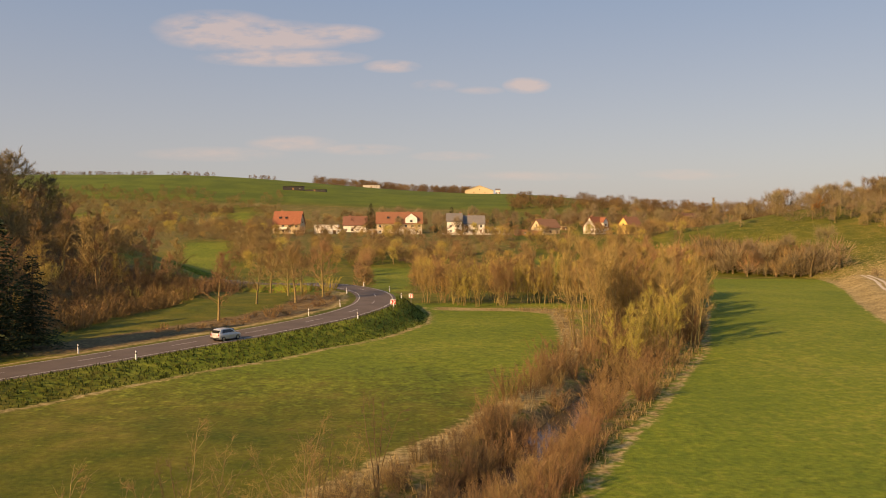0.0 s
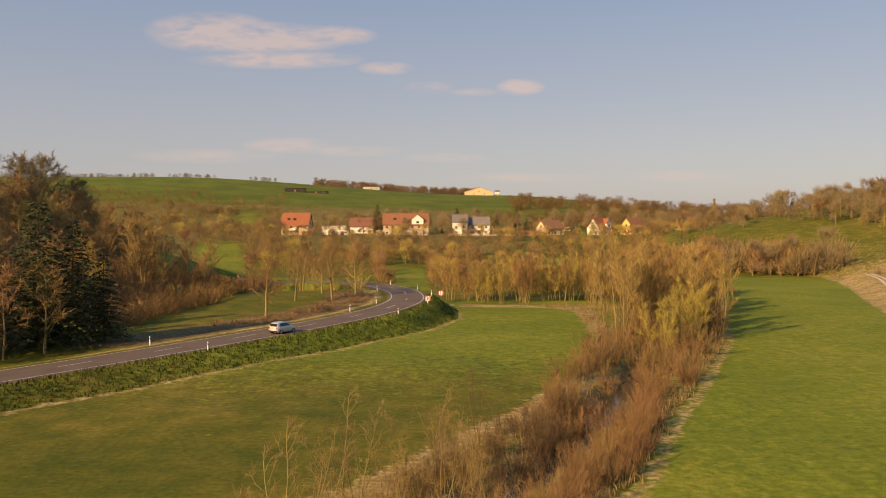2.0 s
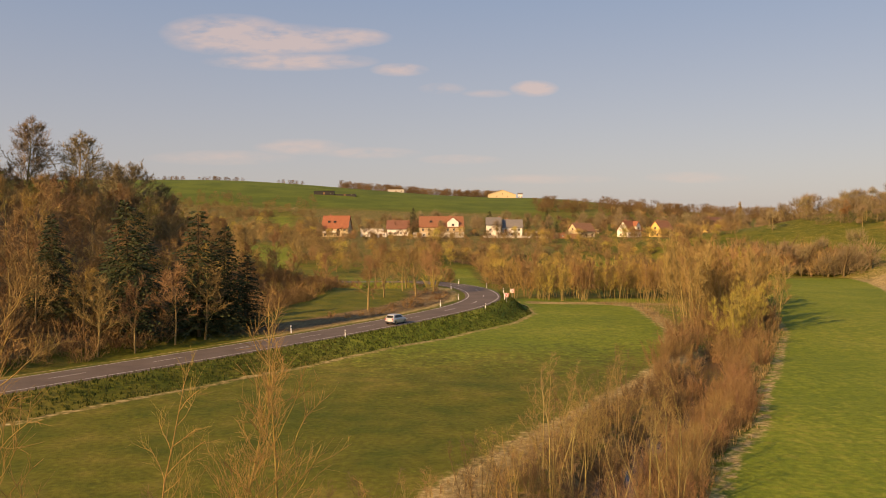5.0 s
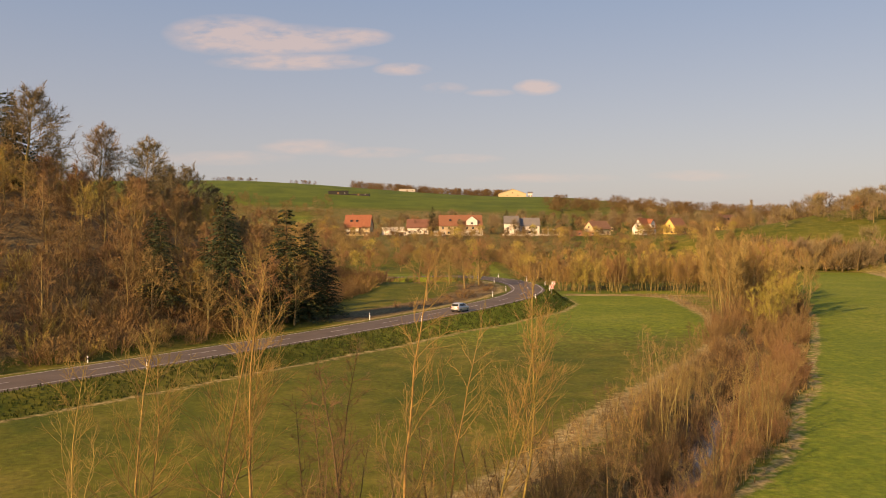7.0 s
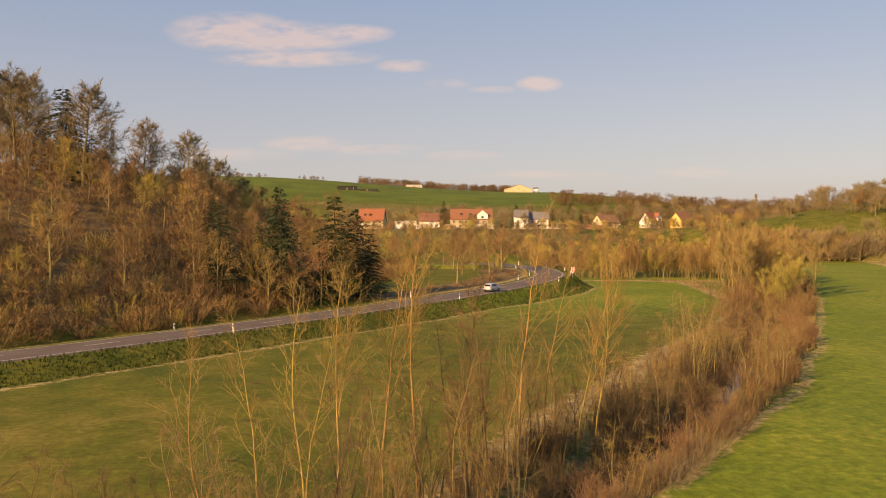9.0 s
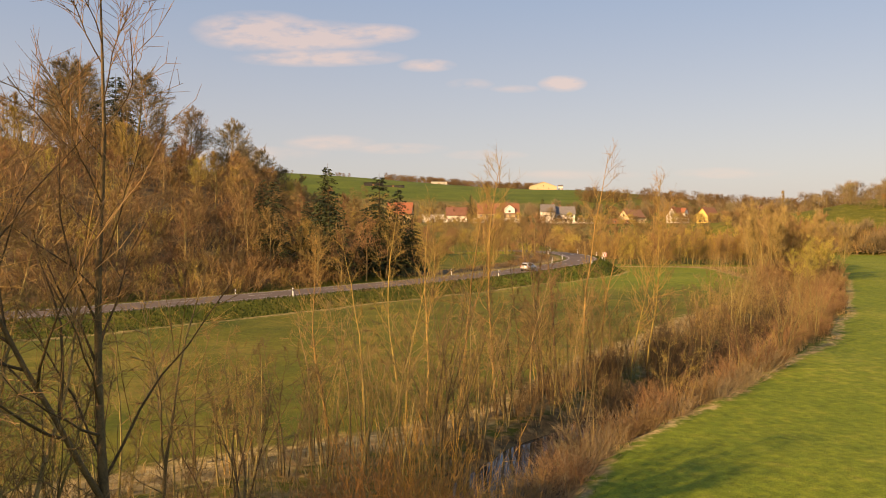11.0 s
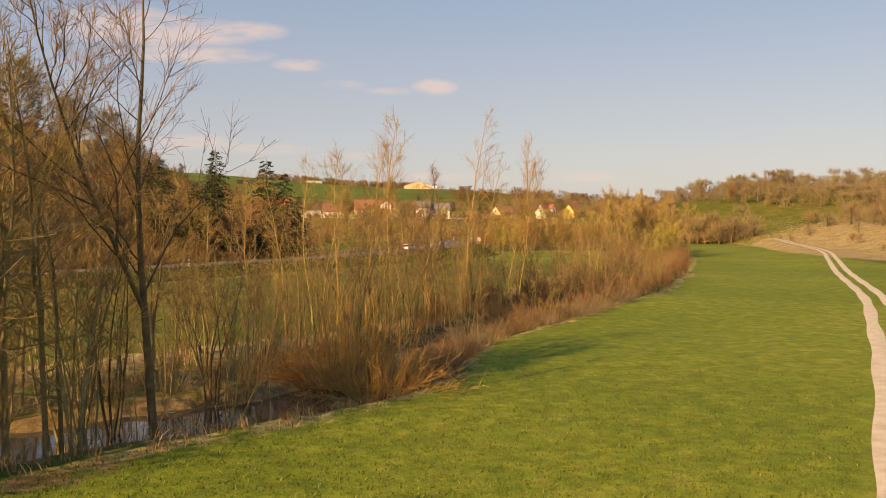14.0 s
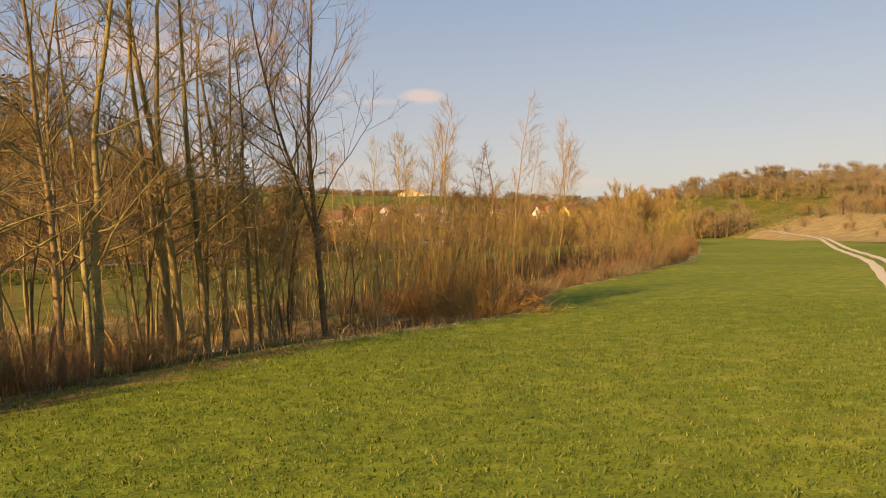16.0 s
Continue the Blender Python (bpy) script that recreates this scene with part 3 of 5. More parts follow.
def aside(rng, d, angle):
    """A direction that leaves d by the angle, to a side by chance."""
    r = rng.normal(size=3)
    r -= d * (r @ d)
    r /= np.linalg.norm(r) + 1e-9
    return d * math.cos(angle) + r * math.sin(angle)


def bare_tree(seed, height, girth, stems=1, first=0.3, limbs=14, limb_len=0.36, limb_angle=0.8, subs=5, twigs=5, twig_len=0.09, twig_r=0.012, lift=0.5, lean=0.06, spread=0.0, crook=0.10, sway=0.045, fork=0.0, splay=0.16):
    """Stems and branches of a leafless tree: polylines for trunk and for crown."""
    rng = np.random.RandomState(seed)
    trunk, boughs, fine = [], [], []
    for s in range(stems):
        az = rng.uniform(0, 6.28)
        h = height * (1 if s == 0 else rng.uniform(0.7, 0.98))
        off = np.array([math.cos(az), math.sin(az), 0]) * (0 if s == 0 else spread * rng.uniform(0.3, 1))
        d0 = np.array([math.cos(az) * lean, math.sin(az) * lean, 1.0]) + (off * splay * rng.uniform(0.4, 1.6) / max(spread, 0.3) if s else 0)
        tp = arc(rng, off + np.array([0, 0, -0.25]), d0 / np.linalg.norm(d0), h, 12, 0.15, sway)
        g = girth * (1 if s == 0 else rng.uniform(0.6, 0.95))
        trunk.append((tp, g, g * 0.14))
        nl = max(3, int(limbs * (1 if stems == 1 else 1.6 / stems)))
        leaders = [(tp, first)]
        if rng.rand() < fork:                        # a second leader leaves the stem low down and climbs beside it
            tf = rng.uniform(0.22, 0.45)
            p, d = sample(tp, tf)
            fp = arc(rng, p, aside(rng, d, rng.uniform(0.3, 0.5)), h * (1 - tf) * rng.uniform(0.75, 0.95), 9, 0.45, sway)
            trunk.append((fp, g * (1 - tf) * 0.75, g * 0.12))
            leaders.append((fp, 0.15))
        for i in range(nl * len(leaders)):
            path, low = leaders[i % len(leaders)]
            t = low + (0.97 - low) * (i + rng.uniform(0, 1)) / (nl * len(leaders))
            p, d = sample(path, t)
            ang = limb_angle * rng.uniform(0.7, 1.2) * (1.1 - 0.35 * t)
            L = height * limb_len * (1.12 - 0.75 * (t - first) / (1 - first)) * rng.uniform(0.65, 1.15)
            lp = arc(rng, p, aside(rng, d, ang), L, 5 if crook < 0.12 else 7, lift * rng.uniform(0.2, 1.5), crook)
            lr = max(g * (1 - t * 0.85) * 0.36, twig_r * 1.8)
            boughs.append((lp, lr, twig_r))
            for _ in range(subs):
                q, e = sample(lp, rng.uniform(0.25, 1.0))
                bp = arc(rng, q, aside(rng, e, rng.uniform(0.4, 0.9)), L * rng.uniform(0.28, 0.55), 3, lift * 0.5, max(0.12, crook))
                fine.append((bp, max(lr * 0.35, twig_r * 1.15), twig_r * 0.7))
                for _ in range(twigs):
                    q2, e2 = sample(bp, rng.uniform(0.15, 1.0))
                    e3 = aside(rng, e2, rng.uniform(0.3, 1.15))
                    e3[2] += lift * 0.3
                    fine.append((np.array([q2, q2 + e3 * height * twig_len * rng.uniform(0.6, 1.3)]), twig_r * 0.8, twig_r * 0.35))
    return trunk, boughs, fine


def tree(name, label, category, bark, twig, near=False, widen=1.5, cap=0.045, **kw):
    trunk, boughs, fine = bare_tree(**kw)
    e = tagged(new(name), label, category)
    e.empty_display_size = 0.3
    t = new("trunk", tube_mesh("trunk", trunk, 6, bark))
    t.parent = e
    v1 = tube_mesh("bough", boughs, 4 if near else 3, bark)
    b = tagged(new("bough", v1), kind="stuff")
    b.parent = e
    if near:
        k = tagged(new("branchwork", tube_mesh("branchwork", [q for q in fine if len(q[0]) > 2], 3, twig)), kind="stuff")
        k.parent = e
        fine = [q for q in fine if len(q[0]) == 2]
    c = tagged(new("crown", tube_mesh("crown", fine, 3, twig) if near else slivers("crown", fine, twig, widen, cap)), kind="stuff")
    c.parent = e
    return e


def thicket(seed, height, width, stems, twigs, twig_r=0.014, flare=0.35, droop=0.0, mat=None, name="shrub", label="", low=0.35):
    """A leafless shrub of many stems from one stool."""
    rng = np.random.RandomState(seed)
    st, fine = [], []
    for _ in range(stems):
        a, r = rng.uniform(0, 6.28), width * 0.32 * math.sqrt(rng.uniform(0, 1))
        o = np.array([math.cos(a) * r, math.sin(a) * r, -0.2])
        tilt = flare * rng.uniform(0.1, 1.0)
        d = np.array([math.cos(a) * tilt, math.sin(a) * tilt, 1.0])
        L = height * rng.uniform(0.55, 1.05)
        p = arc(rng, o, d / np.linalg.norm(d), L, 3, -droop, 0.08)
        st.append((p, twig_r * 1.7, twig_r * 0.5))
        for _ in range(twigs):
            q, e = sample(p, rng.uniform(low, 1.0))
            e2 = aside(rng, e, rng.uniform(0.3, 1.0))
            fine.append((np.array([q, q + e2 * height * rng.uniform(0.08, 0.22)]), twig_r * 0.75, twig_r * 0.35))
    e = tagged(new(name), label, "shrub")
    k = tagged(new("stool", tube_mesh("stool", st, 3, mat)), kind="stuff")
    k.parent = e
    me2 = slivers("crown", fine, mat)
    c = tagged(new("crown", me2), kind="stuff")
    c.parent = e
    return e


def spruce(seed, height, width):
    rng = np.random.RandomState(seed)
    e = tagged(new("spruce"), "dark green spruce with drooping needle branches", "tree")
    t = new("trunk", tube_mesh("trunk", [(np.array([(0, 0, -0.3), (0.1, 0, height * 0.5), (0, 0, height)]), height * 0.016, 0.02)], 6, BARK_DARK))
    t.parent = e
    v, f = [], []
    tiers = 26
    for i in range(tiers):
        z = height * (0.06 + 0.92 * i / tiers)
        R = width * (1 - i / tiers) ** 0.8 * rng.uniform(0.85, 1.1) + 0.25
        for j in range(11 if i < tiers * 0.7 else 7):
            a = rng.uniform(0, 6.28)
            r = R * rng.uniform(0.65, 1.12)
            z0 = z + rng.uniform(-0.3, 0.3)
            ca, sa = math.cos(a), math.sin(a)
            n = max(3, int(r / 0.42))
            for k in range(n):
                q = (k + 0.6) / n * r
                zz = z0 + 0.10 * q - 0.42 * q * q / max(R, 0.6) * 0.8 + rng.uniform(-0.1, 0.1)
                w = 0.36 * (1 - 0.5 * k / n) * rng.uniform(0.7, 1.4) + 0.08
                ln = rng.uniform(0.35, 0.65)
                for sd in (-1, 1):
                    b = len(v)
                    ux, uy = ca, sa
                    px, py = -sa * sd, ca * sd
                    v += [(q * ux, q * uy, zz), ((q + ln * 0.6) * ux + px * w, (q + ln * 0.6) * uy + py * w, zz - rng.uniform(0.05, 0.35)),
                          ((q + ln) * ux + px * w * 0.3, (q + ln) * uy + py * w * 0.3, zz - rng.uniform(0.0, 0.2))]
                    f.append((b, b + 1, b + 2))
    c = tagged(mesh_object("crown", v, f, NEEDLES), kind="stuff")
    c.parent = e
    return e


def brush_tree(name, label, bark, twig, seed, height, width, n=480, size=1.0, low=0.35, category="tree"):
    """A tree seen only from afar: a stem, a few boughs, and a ragged crown of many short sprays."""
    r = np.random.RandomState(seed)
    e = tagged(new(name), label, category)
    stem = arc(r, (0, 0, -0.4), (0, 0, 1), height * 0.8, 5, 0.1, 0.06)
    boughs = []
    for _ in range(9):
        p, d = sample(stem, r.uniform(0.25, 1))
        boughs.append((arc(r, p, aside(r, d, r.uniform(0.4, 1.0)), width * r.uniform(0.5, 1), 3, 0.5, 0.1), 0.07, 0.02))
    t = new("trunk", tube_mesh("trunk", [(stem, 0.17, 0.05)], 5, bark))
    b = tagged(new("bough", tube_mesh("bough", boughs, 3, bark)), kind="stuff")
    sprays = []
    lobes = [(r.uniform(-0.5, 0.5) * width, r.uniform(-0.5, 0.5) * width, height * r.uniform(low, 0.85), r.uniform(0.45, 0.75)) for _ in range(6)]
    for _ in range(n * 2):
        lx, ly, lz, ls = lobes[r.randint(6)]
        d = r.normal(size=3)
        d /= np.linalg.norm(d)
        c = np.array([lx, ly, lz]) + d * ls * width * r.uniform(0.2, 0.75) * np.array([1, 1, 0.9])
        d = d + np.array([0, 0, 0.9])
        d /= np.linalg.norm(d)
        q = c + d * r.uniform(0.5, 1.3) * size
        if q[2] > 0.3:
            sprays.append((np.array([c, q]), 0.026 * size, 0))
    k = tagged(new("crown", slivers("crown", sprays, twig, 1.0, 0.1)), kind="stuff")
    for o in (t, b, k):
        o.parent = e
    return e


def put(proto, x, y, rng, lo=0.85, hi=1.15, sink=0.0, used=None, flat=False):
    """Sets the model itself at its first place, and copies at all further ones."""
    s = rng.uniform(lo, hi)
    m = Matrix.Translation((x, y, at_ground(x, y) - sink)) @ Matrix.Rotation(rng.uniform(0, 6.28), 4, "Z") @ Matrix.Diagonal((s * rng.uniform(0.9, 1.1), s * rng.uniform(0.9, 1.1), s, 1))
    if proto.get("set"):
        ob = copy_thing(proto, m)
        return ob
    proto.matrix_basis = m
    proto["set"] = 1
    return proto


rng = np.random.RandomState(7)


def scatter(n, xr, yr, keep, gap, seed):
    """Up to n places by chance that keep() takes, at least a gap apart."""
    r = np.random.RandomState(seed)
    m = n * 60
    X, Y = r.uniform(*xr, m), r.uniform(*yr, m)
    ok = keep(X, Y) & (glade(X, Y) < 0.3)
    got = []
    for x, y in zip(X[ok], Y[ok]):
        if len(got) >= n:
            break
        if all((x - a) ** 2 + (y - b) ** 2 > gap * gap for a, b in got):
            got.append((float(x), float(y)))
    return got


def sd(x, y, line):
    d, s, _ = along(x, y, line)
    return d * s


def seen(x, y, lo=-0.60, hi=0.60):
    """Roughly the wedge of land that lies before the flight."""
    return (x + 37 > lo * (y + 52) - 6) & (x + 4 < hi * (y + 2) + 30)


# --- wooded slope by the road ---
hill_tree = [tree("hillside_tree", "leafless broad-crowned tree on the wooded hillside", "tree", BARK_GREY, (TWIG_BROWN, TWIG_OLIVE, TWIG_RED, TWIG_BROWN)[i], seed=40 + i, height=9.0, girth=0.15,
                  first=0.2, limbs=15, limb_len=0.44, limb_angle=0.9, subs=7, twigs=13, twig_len=0.085, twig_r=0.022, lift=0.3, cap=0.03) for i in range(4)]
def scrub(name, label):
    return [thicket(60 + i, 4.0, 4.6, 26, 24, twig_r=0.028, flare=0.8, mat=(TWIG_RED, TWIG_BROWN, TWIG_OLIVE)[i], name=name, label=label, low=0.1) for i in range(3)]


hill_shrub = scrub("hillside_shrub", "leafless brown shrub in the hillside thicket")
hedge_shrub = scrub("hedge_bush", "leafless brown bush in a hedge on the grassy slope")
road_shrub = scrub("roadside_bush", "low leafless bush on the bank beside the road")
thorn_shrub = [brush_tree("thorn_bush", "rounded leafless thorn bush on the dry slope", BARK_DARK, (TWIG_GREY, TWIG_BROWN, TWIG_GREY)[i], 63 + i, 3.4, 2.6, 360, 0.8, 0.12, "shrub") for i in range(3)]
spruces = [spruce(80 + i, 16, (5.0, 4.4, 4.8)[i]) for i in range(3)]
for x, y, k, s in [(-58, 89.5, 0, 1.15), (-55, 92, 1, 1.0), (-52.5, 95, 2, 0.72), (-66.3, 84.8, 1, 1.2), (-61, 96, 2, 0.9), (-71, 90, 2, 0.9), (-75, 82, 0, 0.75), (-69, 97, 0, 0.8), (-79, 90, 1, 0.7), (-120, 125, 1, 1.2), (-117, 129, 2, 1.0), (-124, 131, 0, 1.1), (-126.5, 126, 2, 1.1), (-109, 128, 2, 0.7)]:
    put(spruces[k], x, y, rng, s, s)
big = tree("hilltop_tree", "tall leafless tree with a wide rounded crown on the hill", "tree", BARK_GREY, TWIG_GREY, seed=51, height=15, girth=0.28, first=0.14, limbs=48, limb_len=0.46,
           limb_angle=1.15, subs=9, twigs=15, twig_len=0.06, twig_r=0.03, lift=0.25, cap=0.036, crook=0.14)
for x, y, s in [(-104, 153, 1.15), (-114, 151, 1.0), (-128, 118, 1.05), (-134, 132, 1.1), (-114, 118, 1.1), (-141, 140, 1.0), (-110, 198, 0.95), (-113, 190, 0.85), (-104, 203, 0.75), (-116, 206, 0.9)]:
    put(big, x, y, rng, s, s)
for x, y, k in [(-59.5, 84, 0), (-63, 79, 2), (-66.5, 76, 3), (-70, 80, 1), (-56.5, 87.5, 3), (-74, 76, 0), (-94, 98, 1), (-82, 89.5, 3), (-110, 104, 1), (-88, 106, 0), (-100, 110, 2)]:
    put(hill_tree[k], x, y, rng, 0.95, 1.1)
for x, y in scatter(150, (-190, -48), (0, 175), lambda x, y: (sd(x, y, FOOT_LEFT) > 10) & (sd(x, y, FOOT_LEFT) < 105) & seen(x, y) & ((x + 64) ** 2 + (y - 88) ** 2 > 110), 4.3, 3):
    put(hill_tree[rng.randint(4)], x, y, rng, 0.6, 1.05)
for x, y in scatter(290, (-170, -44), (0, 182), lambda x, y: (sd(x, y, FOOT_LEFT) > 0.5) & (sd(x, y, FOOT_LEFT) < 30 - 0.4 * np.clip(y - 140, 0, 60)) & seen(x, y) & ((x + 60) ** 2 + (y - 90) ** 2 > 49), 2.3, 4):
    put(hill_shrub[(0, 0, 1, 2)[rng.randint(4)]], x, y, rng, 0.6, 1.1)
# the grassy northern slope with its hedges
for x, y in scatter(120, (-230, -52), (150, 380), lambda x, y: (sd(x, y, FOOT_LEFT) > 3) & seen(x, y, -0.52) & ((sd(x, y, FOOT_LEFT) > 34) | (sd(x, y, FOOT_LEFT) < 9)), 5.5, 8):
    put(hedge_shrub[rng.randint(3)], x, y, rng, 0.7, 1.2)
for x, y in scatter(70, (-220, -50), (150, 380), lambda x, y: (sd(x, y, FOOT_LEFT) > 3) & seen(x, y, -0.50) & ((sd(x, y, FOOT_LEFT) > 38) | (sd(x, y, FOOT_LEFT) < 7)), 7, 9):
    put(hill_tree[rng.randint(4)], x, y, rng, 0.7, 1.0)
put(hill_tree[3], -63.5, 139, rng, 1.35, 1.35)

# --- orchard trees beside the road ---
road_tree = tree("roadside_tree", "leafless fruit tree with a short trunk beside the road", "tree", BARK_GREY, TWIG_BROWN, seed=91, height=8.4, girth=0.21, first=0.28, limbs=26, limb_len=0.42,
                 limb_angle=1.05, subs=7, twigs=11, twig_len=0.06, twig_r=0.017, lift=0.35, cap=0.022, crook=0.15)
for x, y, s in [(-37.2, 119.5, 1.0), (-36, 139, 0.9), (-29.6, 141, 1.1), (-26.2, 150.5, 1.15), (-33, 152, 0.9), (-33, 167, 1.1), (-41, 174, 1.2), (-38, 160, 1.1)]:
    put(road_tree, x, y, rng, s, s)
for x, y in scatter(48, (-54, -22), (108, 176), lambda x, y: (sd(x, y, ROAD) > 7.0) & (sd(x, y, ROAD) < 14) & (sd(x, y, FOOT_LEFT) < 2), 1.7, 12):
    put(road_shrub[(0, 0, 1)[rng.randint(3)]], x, y, rng, 0.28, 0.55)

for x, y in [(-27.0, 163.0), (-29.5, 166.0), (-32.0, 168.5), (-34.5, 171.0), (-37.0, 174.0), (-39.5, 177.0), (-42.0, 180.5), (-44.5, 184.5), (-47.0, 188.5), (-49.5, 193.0), (-53.0, 198.0), (-57.0, 203.0), (-61.5, 207.0)]:
    put(road_shrub[rng.randint(3)], x, y, rng, 0.65, 0.95)

# --- trees and shrubs along the stream ---
alder = [tree("alder_tree", "slender leafless alder with several grey-brown stems on the stream bank", "tree", (BARK_GREY, BARK_DARK, BARK_GREY)[i], (TWIG_BROWN, TWIG_DARK, TWIG_OCHRE)[i], seed=20 + i, height=8.6, girth=0.07, near=True,
              widen=1.1, stems=3 + i, first=0.40, limbs=22, limb_len=0.20, limb_angle=1.0, subs=4, twigs=4, twig_len=0.045, twig_r=0.007, lift=0.35, spread=0.8, crook=0.18, sway=0.065, splay=0.2) for i in range(3)]
bank_shrub = [thicket(70 + i, 4.0, 2.8, 34, 32, twig_r=0.010, flare=0.42, mat=(TWIG_DARK, TWIG_BROWN, TWIG_DARK, TWIG_RED)[i], name="bank_shrub", label="upright leafless willow shrub on the stream bank", low=0.2) for i in range(4)]
far_shrub = [thicket(75 + i, 5.0, 3.6, 34, 34, twig_r=0.018, flare=0.5, mat=(TWIG_BROWN, TWIG_RED)[i], name="thicket", label="dense leafless willow thicket along the stream", low=0.15) for i in range(2)]
poplar = [tree("poplar_tree", "tall slim poplar with golden crooked branches", "tree", BARK_PALE, TWIG_OCHRE, near=True, widen=1.1, seed=95 + 300 * i, height=14, girth=0.085, first=0.28, limbs=(21, 24, 18)[i], limb_len=0.21, limb_angle=0.85,
              subs=5, twigs=4, twig_len=0.034, twig_r=0.0085, lift=0.7, lean=0.04, crook=0.17, sway=0.06, fork=(0.0, 1.0, 0.0)[i]) for i in range(3)]
dark_alder = tree("dark_alder_tree", "slender dark leafless alder with a fine airy crown", "tree", BARK_DARK, TWIG_RED, seed=96, height=13.0, girth=0.095, first=0.3, limbs=30, limb_len=0.15,
                  limb_angle=0.95, subs=4, twigs=4, twig_len=0.036, twig_r=0.008, lift=0.45, lean=0.03, near=True, widen=1.1, crook=0.16, sway=0.05)
for x, y, s, k in [(-43.4, -9.1, 0.80, 1), (-41.5, -6.9, 0.98, 1), (-39.5, -6.9, 0.96, 0), (-34.2, -4.5, 0.95, 2), (-30.3, -0.2, 0.92, 1), (-29.0, 0.9, 0.88, 0), (-32.3, 0.4, 0.74, 2),
                   (-45.0, -9.0, 0.7, 0), (-46.5, -12.0, 0.62, 2), (-48.0, -15.0, 0.6, 0), (-44.2, -13.2, 0.58, 2)]:
    put(poplar[k], x, y, rng, s * 1.1, s * 1.1)
for x, y, s in [(-37.2, -3.2, 0.85), (-35.8, -7.2, 1.0), (-36.6, -6.0, 0.9), (-37.8, -4.2, 0.8), (-33.0, -1.0, 0.7)]:
    put(dark_alder, x, y, rng, s, s)
sapling = [tree("sapling", "thin crooked leafless sapling on the stream bank", "tree", (BARK_LICHEN, BARK_DARK, BARK_PALE)[i], (TWIG_OCHRE, TWIG_RED, TWIG_BROWN)[i], near=True, widen=1.1, seed=310 + i, height=6.0, girth=0.04, stems=(1, 2, 3)[i], first=0.2,
                limbs=16, limb_len=0.22, limb_angle=0.85, subs=4, twigs=5, twig_len=0.05, twig_r=0.0065, lift=0.5, lean=0.10, crook=0.2, sway=0.09, spread=0.5) for i in range(3)]


def corridor(x, y, gap=1.5):
    """The strip between meadow and field, off the water."""
    return (sd(x, y, FIELD_EDGE) < -0.6) & (sd(x, y, MEADOW_EDGE) > 0.4) & (along(x, y, STREAM)[0] > gap)


for x, y in scatter(74, (-75, -4), (-50, 45), lambda x, y: corridor(x, y) & (along(x, y, STREAM)[0] < 6.5) & seen(x, y, -0.75) & ((y > -24) | (sd(x, y, STREAM) < 0)), 1.5, 6):
    if y > -24 or rng.rand() < 0.45:
        put(alder[rng.randint(3)], x, y, rng, 0.6, 1.05)
for x, y, k, s in [(-51.1, -36.3, 2, 1.45), (-50.4, -35.6, 1, 1.2), (-47.9, -30.9, 1, 0.9), (-46.4, -31.6, 0, 0.85), (-53.0, -38.6, 2, 1.3), (-57.4, -43.2, 1, 1.4)]:
    put(alder[k], x, y, rng, s, s)
for x, y in scatter(36, (-54, -34), (-26, 0), lambda x, y: corridor(x, y) & (sd(x, y, MEADOW_EDGE) < 7), 1.2, 66):
    put(alder[rng.randint(3)], x, y, rng, 0.75, 1.2)
for x, y in scatter(42, (-64, -14), (-34, 24), lambda x, y: corridor(x, y, 2.2) & (sd(x, y, MEADOW_EDGE) < 9) & (sd(x, y, STREAM) < 0), 1.1, 311):
    put(sapling[rng.randint(3)], x, y, rng, 0.55, 1.05)
for x, y in scatter(210, (-75, 8), (-50, 66), lambda x, y: corridor(x, y, 0.75) & (along(x, y, STREAM)[0] < 6.5) & ((x + 41.5) ** 2 + (y + 29) ** 2 > 7) & ((y > -22) | (sd(x, y, STREAM) < -1.6)), 1.1, 5):
    if y > -12:
        put(bank_shrub[rng.randint(3) if sd(np.array([x]), np.array([y]), STREAM)[0] < 0 else (1, 3)[rng.randint(2)]], x, y, rng, 0.35, 1.0)
    elif rng.rand() < 0.4:
        put(bank_shrub[rng.randint(3)], x, y, rng, 0.25, 0.6)
for x, y in scatter(120, (0, 60), (55, 168), lambda x, y: (along(x, y, STREAM)[0] < 6.5) & (sd(x, y, FIELD_EDGE) < -0.6), 1.9, 15):
    if math.hypot(x - 6.5, y - 65) > 3.2:
        put(far_shrub[rng.randint(2)], x, y, rng, *((0.5, 0.85) if y < 82 else (0.6, 1.15)))
willow = [tree("willow_tree", "tall leafless willow with upright golden-brown branches", "tree", BARK_GREY, (TWIG_OCHRE, TWIG_OLIVE, TWIG_BROWN)[i], seed=98 + i, height=11.5, girth=0.10, stems=7, first=0.12, limbs=34,
               limb_len=0.29, limb_angle=0.6, subs=5, twigs=17, twig_len=0.065, twig_r=0.014, lift=0.7, spread=2.2, cap=0.022) for i in range(3)]
for x, y in scatter(36, (10, 62), (100, 190), lambda x, y: (along(x, y, STREAM)[0] < 8) & (sd(x, y, FIELD_EDGE) < -1), 3.2, 16):
    put(willow[(0, 2, 1, 2)[rng.randint(4)]], x, y, rng, 0.9, 1.22)
for x, y, k, s in [(20.5, 98.0, 0, 0.75), (22.5, 102.0, 1, 0.8), (18.0, 93.0, 1, 0.7), (25.0, 107.0, 0, 0.85)]:
    put(willow[k], x, y, rng, s, s)
for x, y in scatter(46, (-8, 48), (161, 186), lambda x, y: (y > 163 - 0.1 * x), 2.6, 17):
    put(willow[rng.randint(3)], x, y, rng, 0.55, 0.9)

